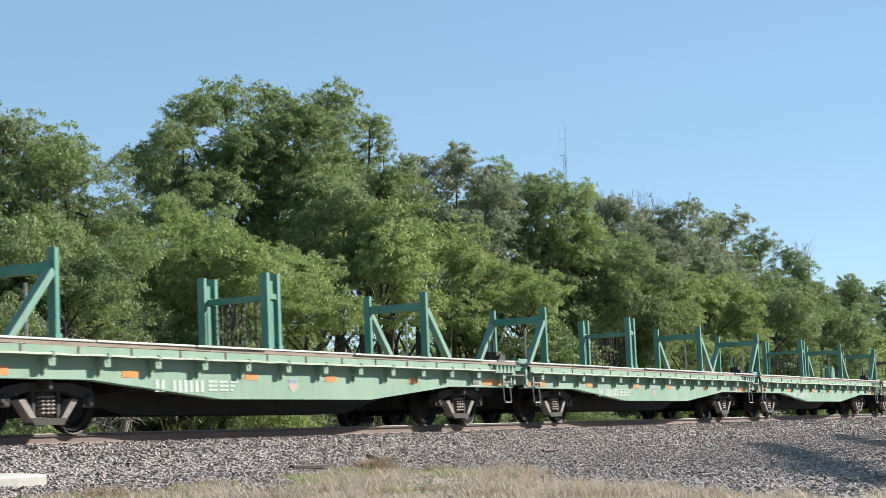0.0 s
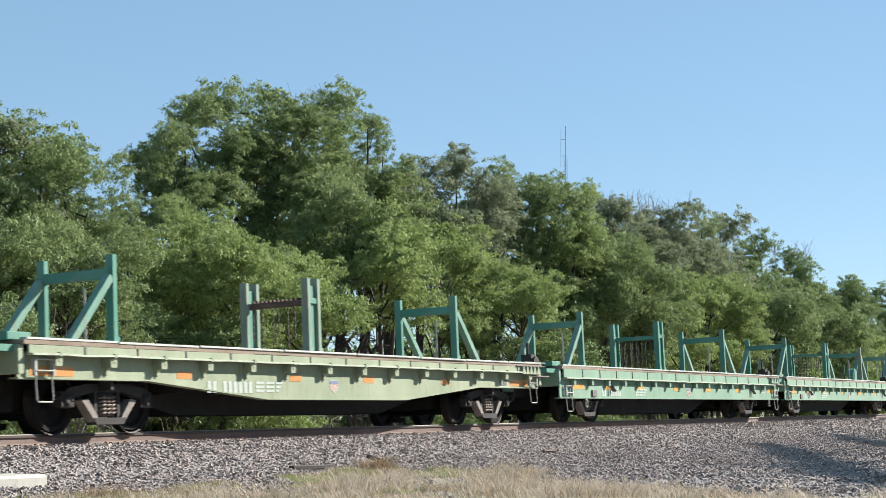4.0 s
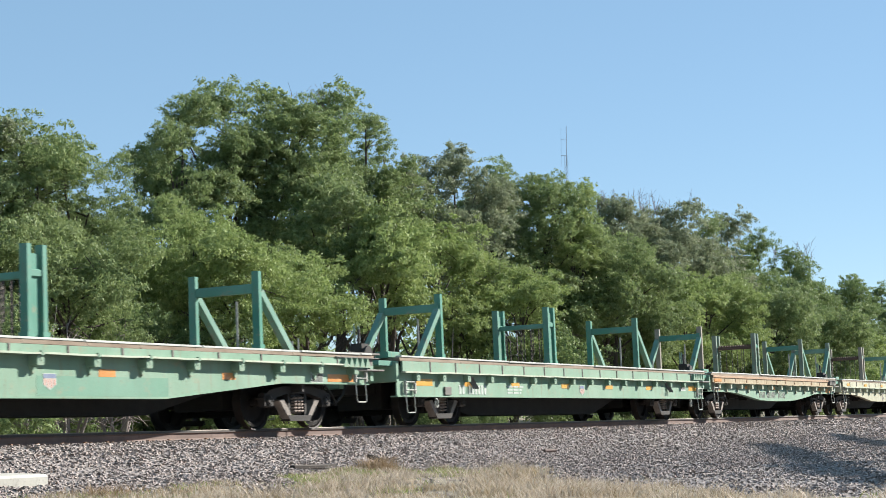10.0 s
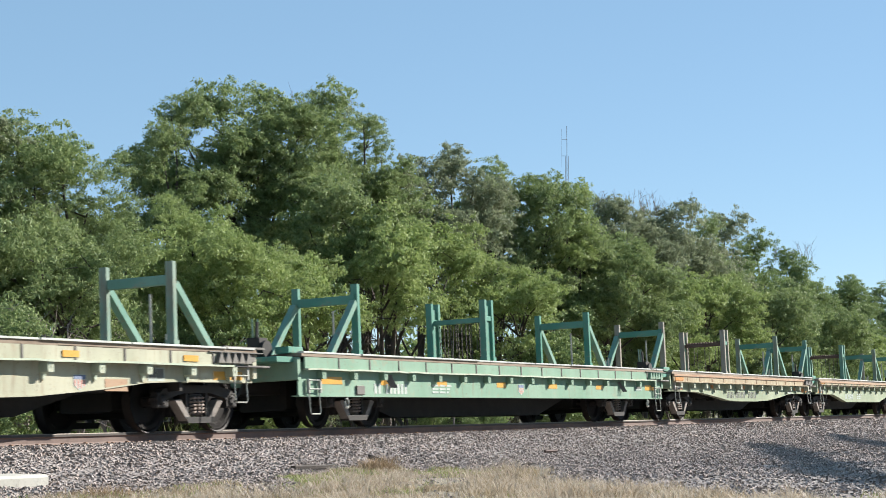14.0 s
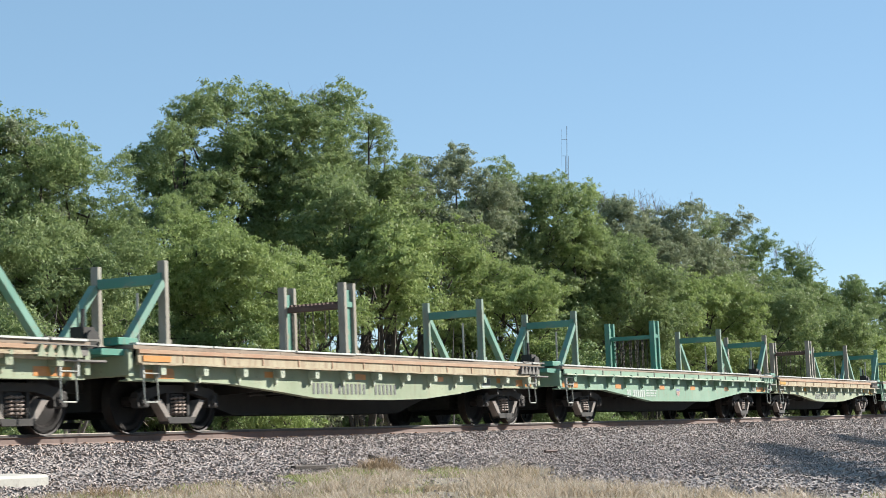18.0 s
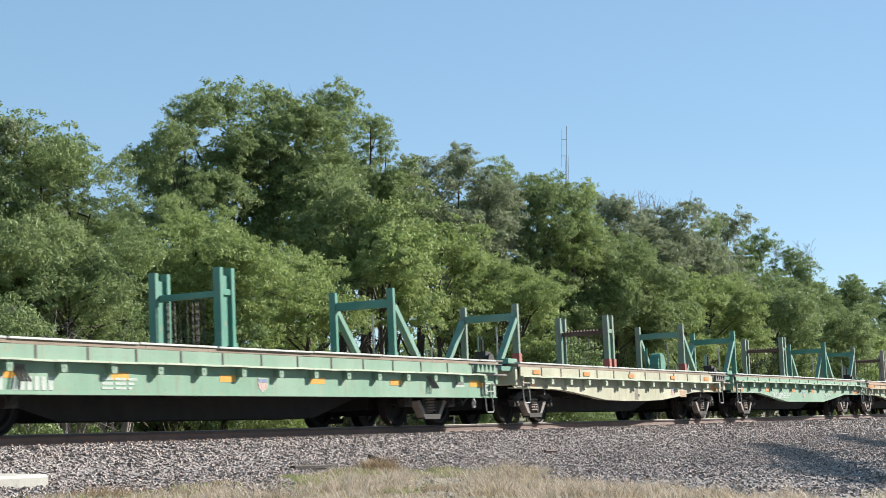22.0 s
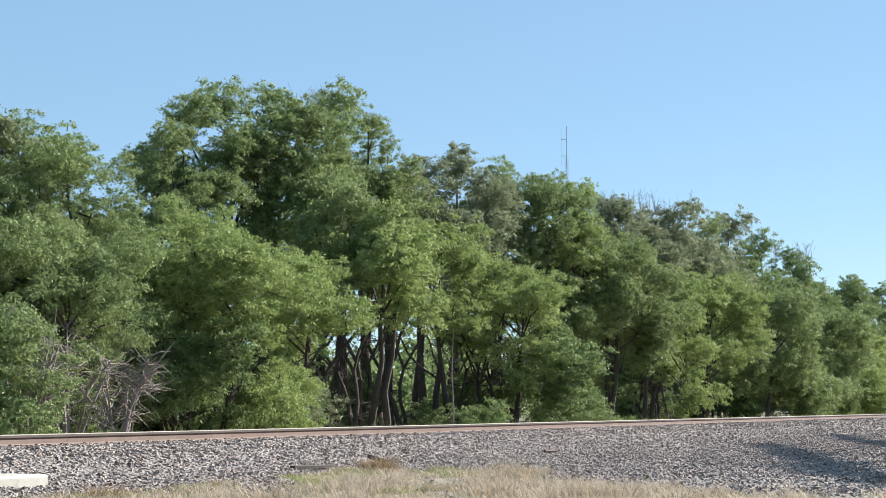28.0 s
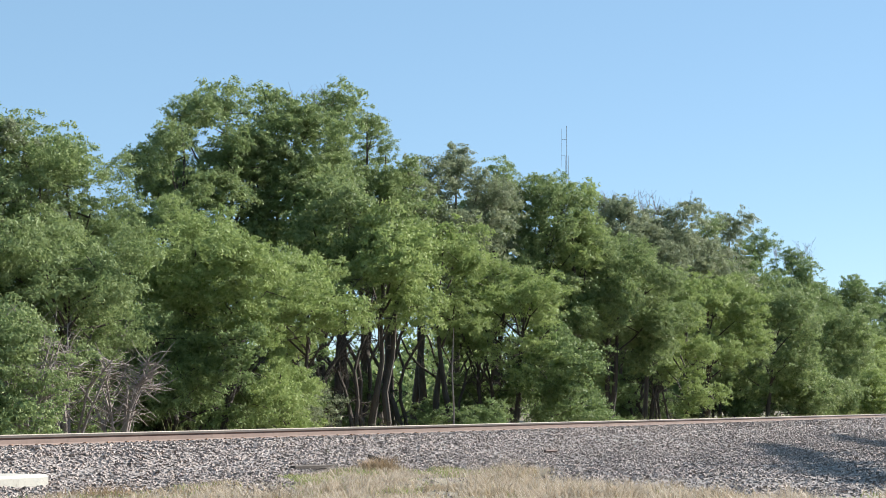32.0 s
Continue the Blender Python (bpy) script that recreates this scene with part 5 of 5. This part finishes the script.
lay("pale_stick", Form().tube([(0, 0, 0), (0.05, 0.02, 0.9), (0.0, 0.05, 1.9), (0.06, 0.03, 3.3)], [0.035, 0.03, 0.025, 0.012], 6), TWIG, 18.0, -8.2, 0.0, 0, "pale dead sapling stem before the dark wood", "dead tree")
lay("wood_splinter", Form().bar((-0.15, 0, 0.07), (0.15, 0.02, 0.05), 0.06, 0.03), TWIG, 3.37, 3.09, 0.0, -25, "pale splinter of wood on the stones", "board")
lay("concrete_block", Form().box(-2.2, 0.42, -0.3, 0.3, -0.05, 0.15, ch=0.03), CONCRETE, -16.9, 2.95, -0.075, -5, "chipped pale concrete block lying in dry grass", "block")


# ---- movement ----
def run(s, t):
    return s - 12.9976 * (t - 15) - 0.01933 * (t - 15) ** 2


def motions():
    """The train rolls past, its wheels turn, the wind rocks the crowns."""
    for car, s in CARS:
        walk(car, [(t, track_pose(run(s, t), 0, RAIL_MID + LIFT)) for t in range(33)])
    for w, number in WHEELS:
        s = CARS[number][1] + 8
        home = w.matrix_basis.copy()
        rows, first, last = [], None, None
        for k in range(0, 32 * FPS + 1):
            t = k / FPS
            q = run(s, t)
            if -32 < q < 70:
                first = q if first is None else first
                rows.append((t, home @ Matrix.Rotation((q - first) / 0.42, 4, 'Y')))
        if rows:
            if rows[0][0] > 0:
                rows.insert(0, (0, rows[0][1]))
            if rows[-1][0] < 32:
                rows.append((32, rows[-1][1]))
            walk(w, rows)
    for br, h, seed, s in SWAY:
        home = br.matrix_basis.copy()
        rng = random.Random(seed)
        p1, p2 = rng.uniform(0, 6.28), rng.uniform(0, 6.28)
        rows = []
        for k in range(41):
            t = k * 0.8
            gust = math.exp(-((t - 13.2) / 2.6) ** 2)
            a = (0.25 + 0.3 * gust) * math.sin(t * 1.7 + p1) + 0.2 * math.sin(t * 0.9 + p2) - 1.3 * gust
            b = 0.25 * math.sin(t * 1.3 + p2)
            rows.append((t, home @ pose(0, 0, 0, b, a, 0)))
        walk(br, rows)


motions()
